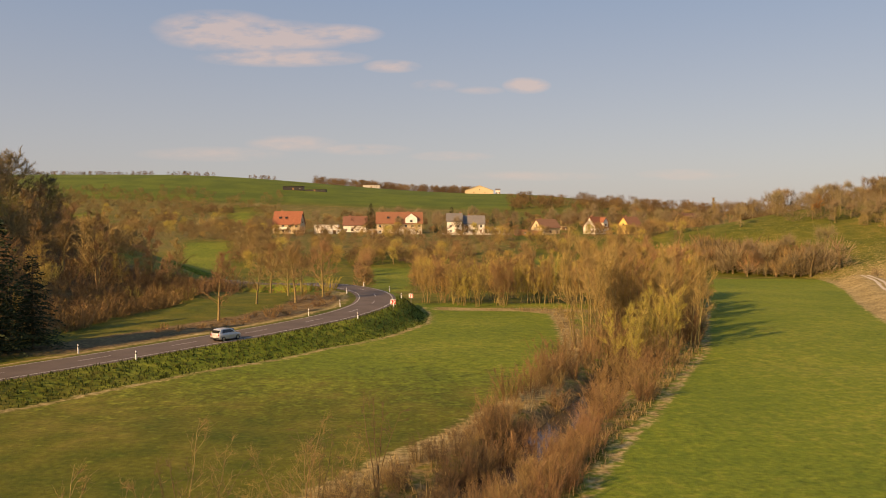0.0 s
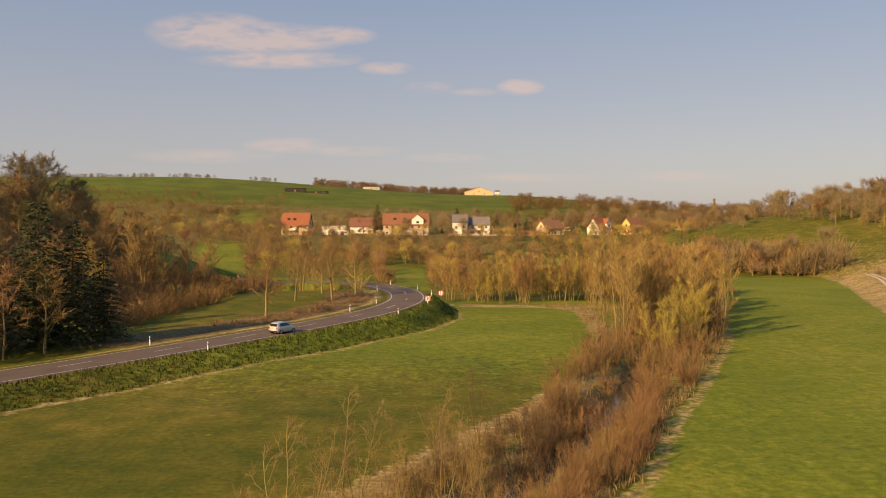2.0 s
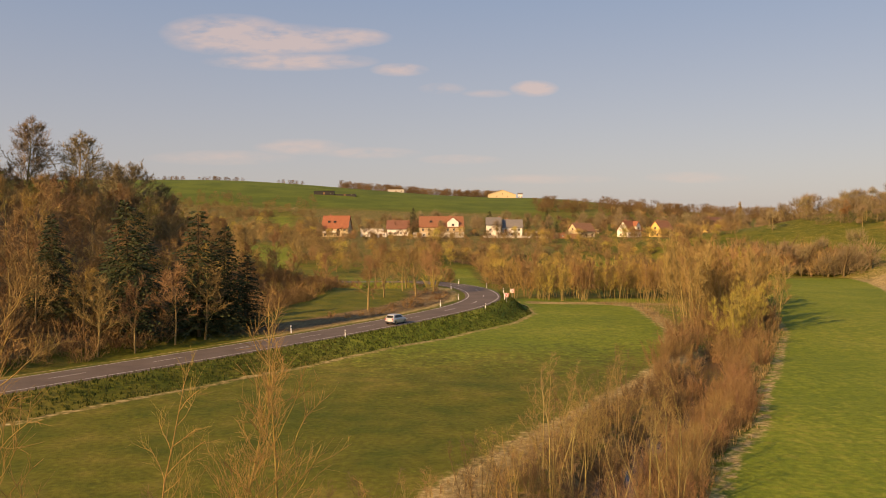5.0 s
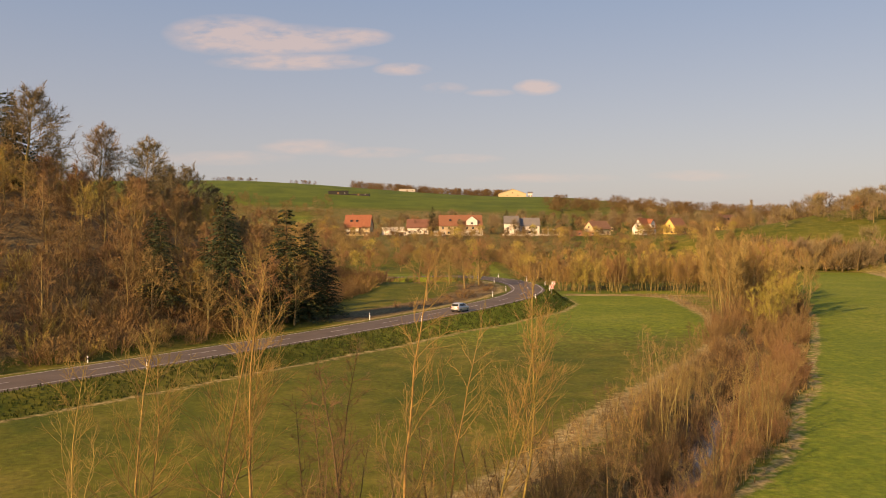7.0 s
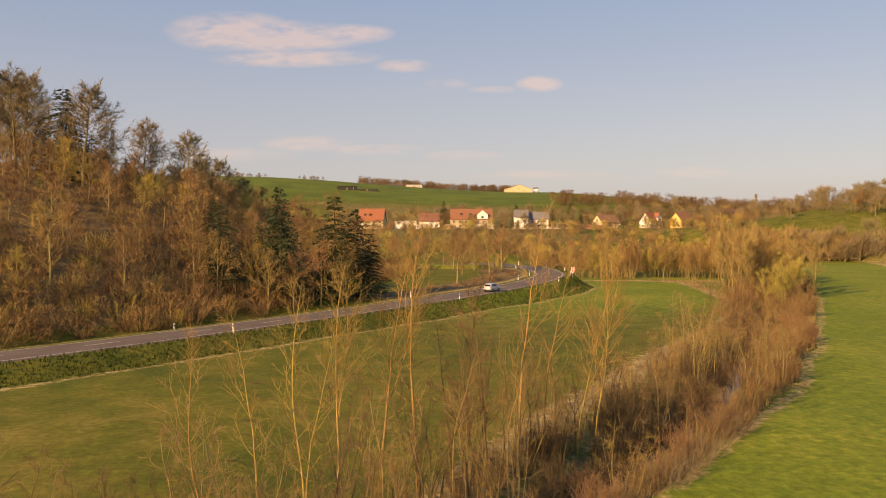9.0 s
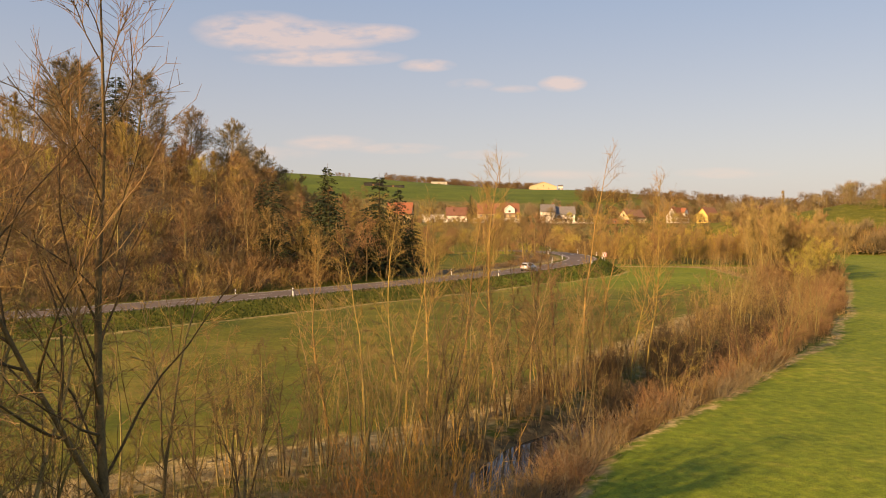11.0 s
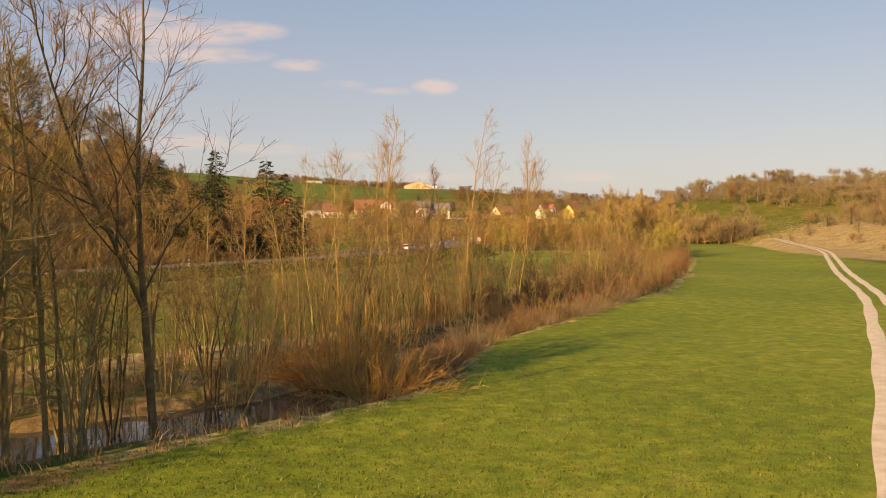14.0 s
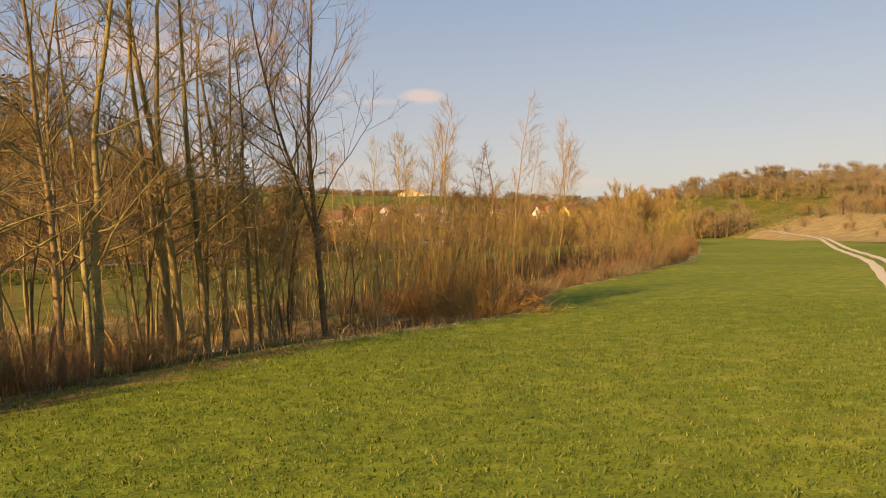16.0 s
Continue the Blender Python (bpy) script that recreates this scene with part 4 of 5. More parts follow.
for x, y in scatter(60, (-34, 6), (-8, 62), lambda x, y: corridor(x, y, 0.9) & (along(x, y, STREAM)[0] < 5.2) & (sd(x, y, STREAM) < 0), 1.2, 56):
    put(bank_shrub[(0, 2)[rng.randint(2)]], x, y, rng, 0.7, 1.15)
osier = [thicket(150 + i, 3.4, 2.6, 36, 32, twig_r=0.010, flare=0.45, mat=(TWIG_RED, TWIG_BROWN)[i], name="osier_shrub", label="red-brown upright osier shrub at the water's edge", low=0.15) for i in range(2)]
for x, y in scatter(90, (-34, 8), (-10, 66), lambda x, y: corridor(x, y, 0.7) & (along(x, y, STREAM)[0] < 5.0) & (sd(x, y, STREAM) > 0), 1.0, 59):
    put(osier[rng.randint(2)], x, y, rng, 0.65, 1.1)
# low brush between the water and the field
# the larger ones, out of view, are added to throw shade on the field
for x, y, s in [(-54.5, -44.3, 0.5), (-55.5, -45.7, 0.6), (-56.5, -46.9, 0.8), (-57.5, -48.0, 1.0), (-58.7, -49.6, 1.2), (-60.0, -51.2, 1.3), (-61.6, -53.3, 1.3), (-58.4, -47.3, 1.2)]:
    put(osier[0], x, y, rng, s, s)
bramble = [thicket(140 + i, 1.7, 1.9, 60, 14, twig_r=0.006, flare=(0.5, 0.9)[i], droop=0.3, mat=(TWIG_RED, TWIG_GREY)[i], name="bramble", label="low tangle of red-brown brambles on the stream bank", low=0.2) for i in range(2)]
for x, y in scatter(130, (-47, -14), (-36, 10), lambda x, y: (np.abs(sd(x, y, FIELD_EDGE) + 0.9) < 0.9), 0.65, 55):
    put(bramble[(0, 0, 1)[rng.randint(3)]], x, y, rng, *((0.75, 1.25) if y > -27.5 else (0.22, 0.42)))
for x, y in scatter(34, (-70, -44), (-44, -18), lambda x, y: corridor(x, y, 2.0) & (along(x, y, STREAM)[0] < 6) & (sd(x, y, STREAM) < 0), 1.3, 57):
    put(bramble[(0, 0, 1)[rng.randint(3)]], x, y, rng, 0.5, 0.9)
for x, y in scatter(22, (-62, -53.2), (-54, -41.5), lambda x, y: (np.abs(sd(x, y, FIELD_EDGE) + 0.7) < 0.8), 0.7, 58):
    put(bramble[0], x, y, rng, 0.5, 1.0)

# --- tall trees near the end of the flight ---
ash = tree("ash_tree", "tall dark ash with a forked stem and fine bare twigs", "tree", BARK_DARK, TWIG_BROWN, seed=107, height=16.0, girth=0.14, first=0.30, limbs=17, limb_len=0.27, limb_angle=0.85,
           subs=8, twigs=6, twig_len=0.035, twig_r=0.009, lift=0.6, lean=0.02, near=True, widen=1.0, crook=0.16, sway=0.035, fork=1.0)
put(ash, -48.7, -36.6, rng, 1, 1)
put(ash, -60.6, -47.2, rng, 1.1, 1.1)
bank_tree = [tree("bank_tree", "tall leafless alder with lichen-covered stems leaning over the stream", "tree", (BARK_LICHEN, BARK_LICHEN, BARK_GREY)[i], (TWIG_BROWN, TWIG_OCHRE, TWIG_GREY)[i], seed=103 + i, height=(15.0, 14.0, 15.5)[i],
                  girth=(0.14, 0.12, 0.15)[i], first=0.2, limbs=(26, 22, 34)[i], limb_len=0.24, limb_angle=1.15, subs=5, twigs=4, twig_len=0.032, twig_r=0.010, lift=0.35, stems=(2, 1, 3)[i], spread=0.7, lean=0.05,
                  near=True, widen=1.0, crook=0.2, sway=0.07, fork=(0.5, 1.0, 0.4)[i], splay=0.14) for i in range(3)]
# the last three, unseen, are added for their shade on the field's edge
for x, y, k, s in [(-56.0, -45.3, 1, 1.0), (-55.3, -44.4, 0, 0.95), (-53.9, -40.4, 2, 1.0), (-53.0, -39.6, 0, 0.9), (-51.5, -38.2, 1, 0.75), (-50.6, -37.9, 0, 0.6), (-57.3, -46.3, 2, 0.9), (-52.2, -39.2, 1, 0.85),
                   (-54.5, -32.3, 1, 0.7), (-58.5, -34.8, 0, 0.85), (-62.5, -38.8, 1, 0.9), (-50.5, -29.6, 1, 0.55),
                   (-59.4, -49.8, 1, 0.5), (-64.0, -54.8, 1, 0.6), (-68.0, -60.0, 1, 0.7)]:
    put(bank_tree[k], x, y, rng, s * 1.1, s * 1.1)
for x, y, s in [(-46.6, -35.2, 1.0), (-47.4, -31.0, 0.8), (-50.0, -37.0, 0.9), (-54.6, -42.8, 0.9), (-52.6, -40.0, 0.8), (-57.8, -47.2, 0.8), (-51.2, -37.3, 0.6), (-49.2, -36.9, 0.7)]:
    put(sapling[rng.randint(3)], x, y, rng, s, s)
for x, y, k, s in [(-51.2, -37.7, 0, 1.3), (-50.4, -37.3, 2, 1.15), (-54.6, -41.8, 1, 1.3)]:
    put(alder[k], x, y, rng, s, s)
for x, y in scatter(7, (-64, -52), (-46, -30), lambda x, y: corridor(x, y, 1.9) & (sd(x, y, STREAM) < 0), 1.5, 67):
    put(alder[rng.randint(3)], x, y, rng, 0.9, 1.3)


def arching_willow(seed):
    """A pollard bush whose long rods rise, bend over and hang towards the water, with straight golden shoots between them."""
    r = np.random.RandomState(seed)
    rods, shoots, fine = [], [], []
    for _ in range(190):
        a, q = r.uniform(0, 6.28), 0.7 * math.sqrt(r.uniform(0, 1))
        tilt = r.uniform(0.3, 2.0)
        d = np.array([math.cos(a) * tilt, math.sin(a) * tilt, 1.0])
        p = arc(r, (math.cos(a) * q, math.sin(a) * q, -0.2), d / np.linalg.norm(d), r.uniform(2.0, 4.0), 8, -r.uniform(-0.3, 1.5), 0.17)
        rods.append((p, 0.020, 0.006))
        for _ in range(13):
            q1, e1 = sample(p, r.uniform(0.25, 1.0))
            e2 = aside(r, e1, r.uniform(0.3, 1.0))
            fine.append((np.array([q1, q1 + e2 * r.uniform(0.3, 0.9)]), 0.009, 0.003))
    for _ in range(46):
        a, q = r.uniform(0, 6.28), 1.2 * math.sqrt(r.uniform(0, 1))
        d = np.array([math.cos(a) * 0.18, math.sin(a) * 0.18, 1.0])
        p = arc(r, (math.cos(a) * q, math.sin(a) * q, -0.2), d / np.linalg.norm(d), r.uniform(3.0, 5.6), 5, 0.1, 0.07)
        shoots.append((p, 0.010, 0.003))
        for _ in range(5):
            q1, e1 = sample(p, r.uniform(0.4, 1.0))
            fine.append((np.array([q1, q1 + aside(r, e1, 0.4) * r.uniform(0.4, 0.9)]), 0.007, 0.003))
    e = tagged(new("willow_bush"), "large orange-brown willow bush arching over the stream", "shrub")
    for nm, me in (("rod", tube_mesh("rod", rods, 4, TWIG_ORANGE)), ("shoot", tube_mesh("shoot", shoots, 3, TWIG_GOLD)), ("crown", slivers("crown", fine, TWIG_ORANGE, 1.2))):
        tagged(new(nm, me), kind="stuff").parent = e
    return e


basket = arching_willow(110)
put(basket, -41.2, -30.2, rng, 1.0, 1.0)
put(basket, -43.9, -27.6, rng, 0.95, 0.95)
put(basket, -42.0, -25.6, rng, 0.9, 0.9)
put(basket, -40.0, -26.6, rng, 0.6, 0.6)

# --- valley floor and village trees, seen from afar ---
far_tree = [brush_tree("valley_tree", "leafless tree among meadows in the valley", BARK_GREY, (TWIG_BROWN, TWIG_OCHRE, TWIG_OLIVE, TWIG_DARK)[i], 120 + i, 8.5, 4.0, 380, 1.5) for i in range(4)]

village_tree = [brush_tree("village_tree", "leafless garden tree between the houses", BARK_GREY, (TWIG_BROWN, TWIG_GREY, TWIG_DARK)[i], 130 + i, 8.5, 4.0, 380, 1.6) for i in range(3)]
crest_tree = [brush_tree("crest_tree", "leafless tree on the crest of the hill", BARK_GREY, (TWIG_GREY, TWIG_GREY)[i], 140 + i, 9.0, 3.2, 440, 1.3, 0.12) for i in range(2)]


def ahead(px, dist):
    """A place dist metres out from the start of the flight, in the direction of a column of its view."""
    return -3.9 + (px - 784) / 1444 * dist, -1.6 + dist


def valley(seed, n, px, dist, gap, things, lo, hi):
    r = np.random.RandomState(seed)
    got = []
    for _ in range(n * 30):
        if len(got) >= n:
            break
        x, y = ahead(r.uniform(*px), r.uniform(*dist))
        if all((x - a) ** 2 + (y - b) ** 2 > gap * gap for a, b in got) and along(np.array([x]), np.array([y]), ROAD)[0][0] > 6 and sd(np.array([x]), np.array([y]), FIELD_EDGE)[0] < -2 and glade(x, y) < 0.3:
            got.append((x, y))
            put(things[r.randint(len(things))], x, y, rng, lo, hi)


valley(1, 40, (640, 790), (205, 330), 5, far_tree, 0.7, 1.0)
valley(2, 55, (790, 1200), (200, 330), 5, far_tree, 0.6, 0.95)
valley(3, 60, (420, 760), (270, 425), 6, far_tree, 0.7, 1.0)
valley(4, 58, (760, 1240), (330, 425), 6, far_tree, 0.6, 0.95)
valley(5, 115, (520, 1260), (458, 560), 6, village_tree, 0.75, 1.25)
valley(7, 36, (470, 1250), (396, 424), 4.5, village_tree, 0.3, 0.5)
valley(9, 46, (450, 1260), (432, 462), 5, village_tree, 0.4, 0.9)
valley(8, 62, (60, 480), (380, 600), 7, far_tree, 0.6, 1.1)
valley(6, 80, (1000, 1340), (465, 700), 7, village_tree, 0.8, 1.25)
for px, dist, k, s in [(658, 470, 0, 0.95), (800, 480, 1, 0.95), (772, 470, 2, 0.6), (872, 485, 0, 0.6), (908, 500, 1, 0.95), (890, 470, 2, 0.4), (925, 480, 0, 0.5)]:
    x, y = ahead(px, dist)
    put(spruces[k], x, y, rng, s, s)
# right-hand hill: thorn scrub at its foot, a line of trees on its crest
for x, y in scatter(110, (70, 150), (262, 305), lambda x, y: (-sd(x, y, FOOT_RIGHT) > -3) & (-sd(x, y, FOOT_RIGHT) < 14), 3.0, 21):
    put(thorn_shrub[rng.randint(3)], x, y, rng, 1.0, 2.0)
for x, y, s in [(117, 264, 1.3), (97, 268, 1.1), (126, 275, 1.1), (104, 270, 1.0), (112, 272, 1.15)]:
    put(crest_tree[1], x, y, rng, s, s)
for x, y in scatter(130, (118, 320), (250, 410), lambda x, y: (y > 338 - 0.35 * np.clip(x - 150, 0, 200)) & (y < 395) & (x > 95), 3.6, 22):
    put(crest_tree[rng.randint(2)], x, y, rng, 0.7, 1.1)
for x, y in scatter(110, (130, 245), (150, 310), lambda x, y: (-sd(x, y, FOOT_RIGHT) > 27) & (-sd(x, y, FOOT_RIGHT) < 105) & (y < 250 + 0.55 * (x - 130)), 4.0, 23):
    put(thorn_shrub[rng.randint(3)], x, y, rng, 0.8, 1.5)
for x, y in scatter(26, (62, 190), (90, 250), lambda x, y: (-sd(x, y, FOOT_RIGHT) > 2) & (-sd(x, y, FOOT_RIGHT) < 40), 7, 24):
    put(thorn_shrub[rng.randint(3)], x, y, rng, 0.35, 0.9)
for x, y in scatter(120, (140, 260), (180, 345), lambda x, y: (-sd(x, y, FOOT_RIGHT) > 44) & (-sd(x, y, FOOT_RIGHT) < 105) & ((y < 240 + 0.55 * (x - 130)) | (-sd(x, y, FOOT_RIGHT) > 70)), 3.8, 27):
    put(crest_tree[rng.randint(2)], x, y, rng, 0.6, 1.0)
rusty = tree("autumn_tree", "small oak still holding rusty orange leaves on the crest", "tree", BARK_DARK, material("rusty_leaves", (0.30, 0.11, 0.03), (0.42, 0.18, 0.06), 2, vary=0.1), seed=130, height=9, girth=0.2,
             first=0.25, limbs=18, limb_len=0.4, limb_angle=0.9, subs=8, twigs=8, twig_len=0.09, twig_r=0.05, lift=0.4)
put(rusty, 150, 335, rng, 1, 1)
slim = tree("lombardy_poplar", "slim upright poplar standing above the village trees", "tree", BARK_GREY, TWIG_BROWN, seed=131, height=17, girth=0.25, first=0.08, limbs=40, limb_len=0.13, limb_angle=0.35,
            subs=6, twigs=5, twig_len=0.07, twig_r=0.05, lift=0.9, lean=0.0)
put(slim, 157, 482, rng, 1.2, 1.2)


def clump_wood(name, label, spots, seed, height, mat, n=210, wide=0.016):
    """A far wood or hedge: crowns of many short sprays, one sheet of growth."""
    r = np.random.RandomState(seed)
    sprays = []
    for x, y in spots:
        z, h = at_ground(x, y), height * r.uniform(0.6, 1.25)
        w = h * r.uniform(0.4, 0.65)
        for _ in range(n):
            a, q, t = r.uniform(0, 6.28), math.sqrt(r.uniform(0, 1)), r.uniform(0.0, 0.85)
            wid = w * q * math.sin(min(1.0, t * 1.4 + 0.2) * 2.6)
            c = np.array([x + math.cos(a) * wid, y + math.sin(a) * wid, z + h * t])
            d = np.array([math.cos(a) * q, math.sin(a) * q, 0.8]) + r.normal(0, 0.3, 3)
            sprays.append((np.array([c, c + d * h * r.uniform(0.1, 0.2)]), h * wide, 0))
    return tagged(new(name, slivers(name, sprays, mat, 1.0, 1.0)), label, "wood", kind="stuff")


r9 = np.random.RandomState(31)
clump_wood("distant_wood", "leafless brown wood along the far ridge", [ahead(r9.uniform(560, 850), r9.uniform(985, 1040)) for _ in range(230)], 1, 9, FAR_WOOD)
clump_wood("distant_hedge", "dark hedges along the far green fields", [ahead(p + r9.normal(0, 3), d + r9.normal(0, 4)) for a, b, d in [(60, 250, 960), (250, 275, 940), (300, 380, 950), (448, 488, 950), (580, 610, 930), (350, 420, 620), (280, 310, 560), (380, 430, 520)]
                                                                      for p in np.arange(a, b, 3.2)], 2, 4.5, FAR_WOOD)
clump_wood("ridge_trees", "leafless trees behind the village on the skyline", [ahead(r9.uniform(900, 1330), r9.uniform(690, 800)) for _ in range(170)], 3, 10, FAR_WOOD)
clump_wood("crest_wood", "leafless wood on the crest of the hill", [ahead(r9.uniform(1320, 1600), r9.uniform(385, 470)) for _ in range(120)], 4, 10, FAR_WOOD)


def wedge(n, px, dist, seed):
    """Places between two columns of the first view, off road and field."""
    r = np.random.RandomState(seed)
    q = np.array([ahead(r.uniform(*px), r.uniform(*dist)) for _ in range(n * 2)])
    k = (along(q[:, 0], q[:, 1], ROAD)[0] > 8) & (sd(q[:, 0], q[:, 1], FIELD_EDGE) < -3) & (glade(q[:, 0], q[:, 1]) < 0.3)
    return [tuple(p) for p in q[k][:n]]


BRUSH_BROWN = material("valley_thicket_twigs", (0.15, 0.105, 0.046), (0.26, 0.185, 0.082), 0.06, vary=0.1)
clump_wood("valley_thicket", "leafless brown thickets and alders across the valley floor",
           wedge(90, (400, 780), (300, 425), 61) + wedge(110, (640, 1240), (198, 240), 62) + wedge(90, (960, 1240), (250, 425), 63) + wedge(50, (780, 1000), (270, 420), 67), 64, 5.5, BRUSH_BROWN)
clump_wood("slope_thicket", "leafless brown scrub on the wooded slope",
           [p for p in wedge(220, (20, 350), (150, 340), 65) if sd(np.array([p[0]]), np.array([p[1]]), FOOT_LEFT)[0] > 28] + wedge(45, (330, 480), (330, 430), 66) + wedge(190, (20, 490), (380, 685), 69) + wedge(170, (100, 500), (590, 745), 70) + wedge(60, (230, 560), (430, 600), 78), 68, 5.5, BRUSH_BROWN)
clump_wood("hill_scrub", "leafless brown wood on the shoulder of the right-hand hill",
           scatter(150, (150, 330), (120, 340), lambda x, y: (-sd(x, y, FOOT_RIGHT) > 62) & (-sd(x, y, FOOT_RIGHT) < 125), 3.0, 71) + scatter(60, (120, 250), (110, 260), lambda x, y: (-sd(x, y, FOOT_RIGHT) > 36) & (-sd(x, y, FOOT_RIGHT) < 52), 2.5, 72), 73, 5.5, BRUSH_BROWN)
CREST_BROWN = material("crest_wood_twigs", (0.135, 0.100, 0.052), (0.245, 0.185, 0.098), 0.06, vary=0.1)
clump_wood("crest_thicket", "dense leafless grey-brown wood on the crest of the right-hand hill",
           scatter(300, (140, 330), (240, 410), lambda x, y: (y > np.where(x < 178, 333, np.maximum(333 - 1.0 * (x - 178), 246))) & (-sd(x, y, FOOT_RIGHT) > 40), 3.2, 79), 80, 7.0, CREST_BROWN, 240, 0.011)
SCRUB_RED = material("scrub_twigs", (0.150, 0.088, 0.036), (0.250, 0.150, 0.062), 0.12, vary=0.1)
clump_wood("hillside_scrub", "dense red-brown leafless scrub under the trees of the slope",
           scatter(330, (-170, -46), (10, 178), lambda x, y: (sd(x, y, FOOT_LEFT) > 2) & (sd(x, y, FOOT_LEFT) < 75) & seen(x, y) & (y + 0.8 * np.clip(sd(x, y, FOOT_LEFT) - 18, 0, 60) < 176), 2.6, 75), 76, 3.6, SCRUB_RED, 260, 0.012)

clump_wood("foot_scrub", "dense low red-brown scrub along the foot of the slope",
           scatter(260, (-130, -44), (10, 172), lambda x, y: (sd(x, y, FOOT_LEFT) > 0.3) & (sd(x, y, FOOT_LEFT) < 12) & seen(x, y) & ((x + 60) ** 2 + (y - 90) ** 2 > 40), 1.5, 44), 45, 2.9, SCRUB_RED, 230, 0.011)

# ---- road furniture ----


def part(name, bm, mat, parent, label="", smooth_it=False):
    me = bpy.data.meshes.new(name)
    bm.to_mesh(me)
    bm.free()
    if smooth_it:
        me.polygons.foreach_set("use_smooth", [True] * len(me.polygons))
    me.materials.append(mat)
    ob = new(name, me)
    ob.parent = parent
    if label:
        tagged(ob, label)
    return ob


def box(x0, x1, y0, y1, z0, z1, bevel=0.0):
    bm = bmesh.new()
    bmesh.ops.create_cube(bm, size=1, matrix=Matrix.Translation(((x0 + x1) / 2, (y0 + y1) / 2, (z0 + z1) / 2)) @ Matrix.Diagonal((x1 - x0, y1 - y0, z1 - z0, 1)))
    if bevel:
        bmesh.ops.bevel(bm, geom=bm.edges[:], offset=bevel, segments=1, affect="EDGES")
    return bm


def prism(points, y0, y1):
    """A solid with the given outline in x and z, from y0 to y1."""
    bm = bmesh.new()
    a = [bm.verts.new((x, y0, z)) for x, z in points]
    b = [bm.verts.new((x, y1, z)) for x, z in points]
    bm.faces.new(a)
    bm.faces.new(b[::-1])
    for i in range(len(a)):
        j = (i + 1) % len(a)
        bm.faces.new((a[j], a[i], b[i], b[j]))
    bmesh.ops.recalc_face_normals(bm, faces=bm.faces)
    return bm


def rod(p0, p1, r, sides=8):
    bm = bmesh.new()
    d = Vector(p1) - Vector(p0)
    m = Matrix.Translation((Vector(p0) + Vector(p1)) / 2) @ d.to_track_quat("Z", "Y").to_matrix().to_4x4()
    bmesh.ops.create_cone(bm, cap_ends=True, segments=sides, radius1=r, radius2=r, depth=d.length, matrix=m)
    return bm


def delineator():
    e = tagged(new("delineator_post"), "white plastic delineator post with a slanted black band", "road post", "posts along the road")
    part("lower_post", prism([(-0.06, -0.1), (0.06, -0.1), (0.06, 0.72), (-0.06, 0.80)], -0.05, 0.05), WHITE_PLASTIC, e)
    part("black_band", prism([(-0.062, 0.80), (0.062, 0.72), (0.062, 0.92), (-0.062, 1.0)], -0.052, 0.052), BLACK_BAND, e, "slanted black band")
    part("post_head", prism([(-0.06, 1.0), (0.06, 0.92), (0.06, 1.04), (-0.06, 1.12)], -0.05, 0.05), WHITE_PLASTIC, e)
    part("reflector", box(-0.025, 0.025, -0.062, -0.052, 0.80, 0.92), REFLECTOR, e, "small pale reflector")
    return e


post = delineator()
first = True
POSTS = [(-63.5, 45.9), (-73.0, 53.3), (-36.9, 85.9), (-45.2, 90.6), (-16.4, 118.7), (-24.4, 123.0), (-12.0, 133.5), (-11.4, 147.0), (-14.4, 160.0), (-20.6, 171.2), (-21.0, 134.5), (-22.4, 156.0), (-90, 12), (-99, 20)]
for x, y in POSTS:
    yaw = math.degrees(math.atan2(0.83, 0.55)) - 90 + random.uniform(-4, 4)
    m = pose(x, y, at_ground(x, y), random.uniform(-2, 2), random.uniform(-4, 4), yaw)
    if first:
        post.matrix_basis, first = m, False
    else:
        copy_thing(post, m)

RED = material("red_paint", (0.50, 0.03, 0.025), (0.60, 0.05, 0.04), 4, rough=0.45)
STEEL = material("galvanised_steel", (0.35, 0.36, 0.37), (0.48, 0.49, 0.5), 8, rough=0.4, metallic=0.8)


def curve_sign(x, y, yaw):
    e = tagged(new("curve_sign"), "red and white curve marker board on steel posts", "road sign", "curve signs in the bend")
    e.matrix_basis = pose(x, y, at_ground(x, y), 0, 0, yaw)
    part("post", rod((0, 0.03, -0.2), (0, 0.03, 1.9), 0.035), STEEL, e)
    part("board", box(-0.42, 0.42, -0.02, 0.0, 1.15, 1.95, 0.008), WHITE_PLASTIC, e)
    part("chevron", prism([(-0.34, 1.2), (-0.10, 1.2), (0.14, 1.55), (-0.10, 1.9), (-0.34, 1.9), (-0.10, 1.55)], -0.026, -0.021), RED, e, "red chevron")
    part("chevron", prism([(0.10, 1.2), (0.34, 1.2), (0.40, 1.29), (0.40, 1.81), (0.34, 1.9), (0.10, 1.9), (0.34, 1.55)], -0.026, -0.021), RED, e, "red chevron")
    return e


curve_sign(-11.9, 130.5, 0)
curve_sign(-9.6, 146.0, -20)

# dashed centre line
d0 = resample(ROAD, 0.5)
for k in range(0, len(d0) - 9, 24):
    seg = d0[k:k + 9]
    v, f = ribbon(seg, [-0.07, 0.07], [0.082, 0.082])
    mesh_object("centre_dash", v, f, ROADLINE, road)

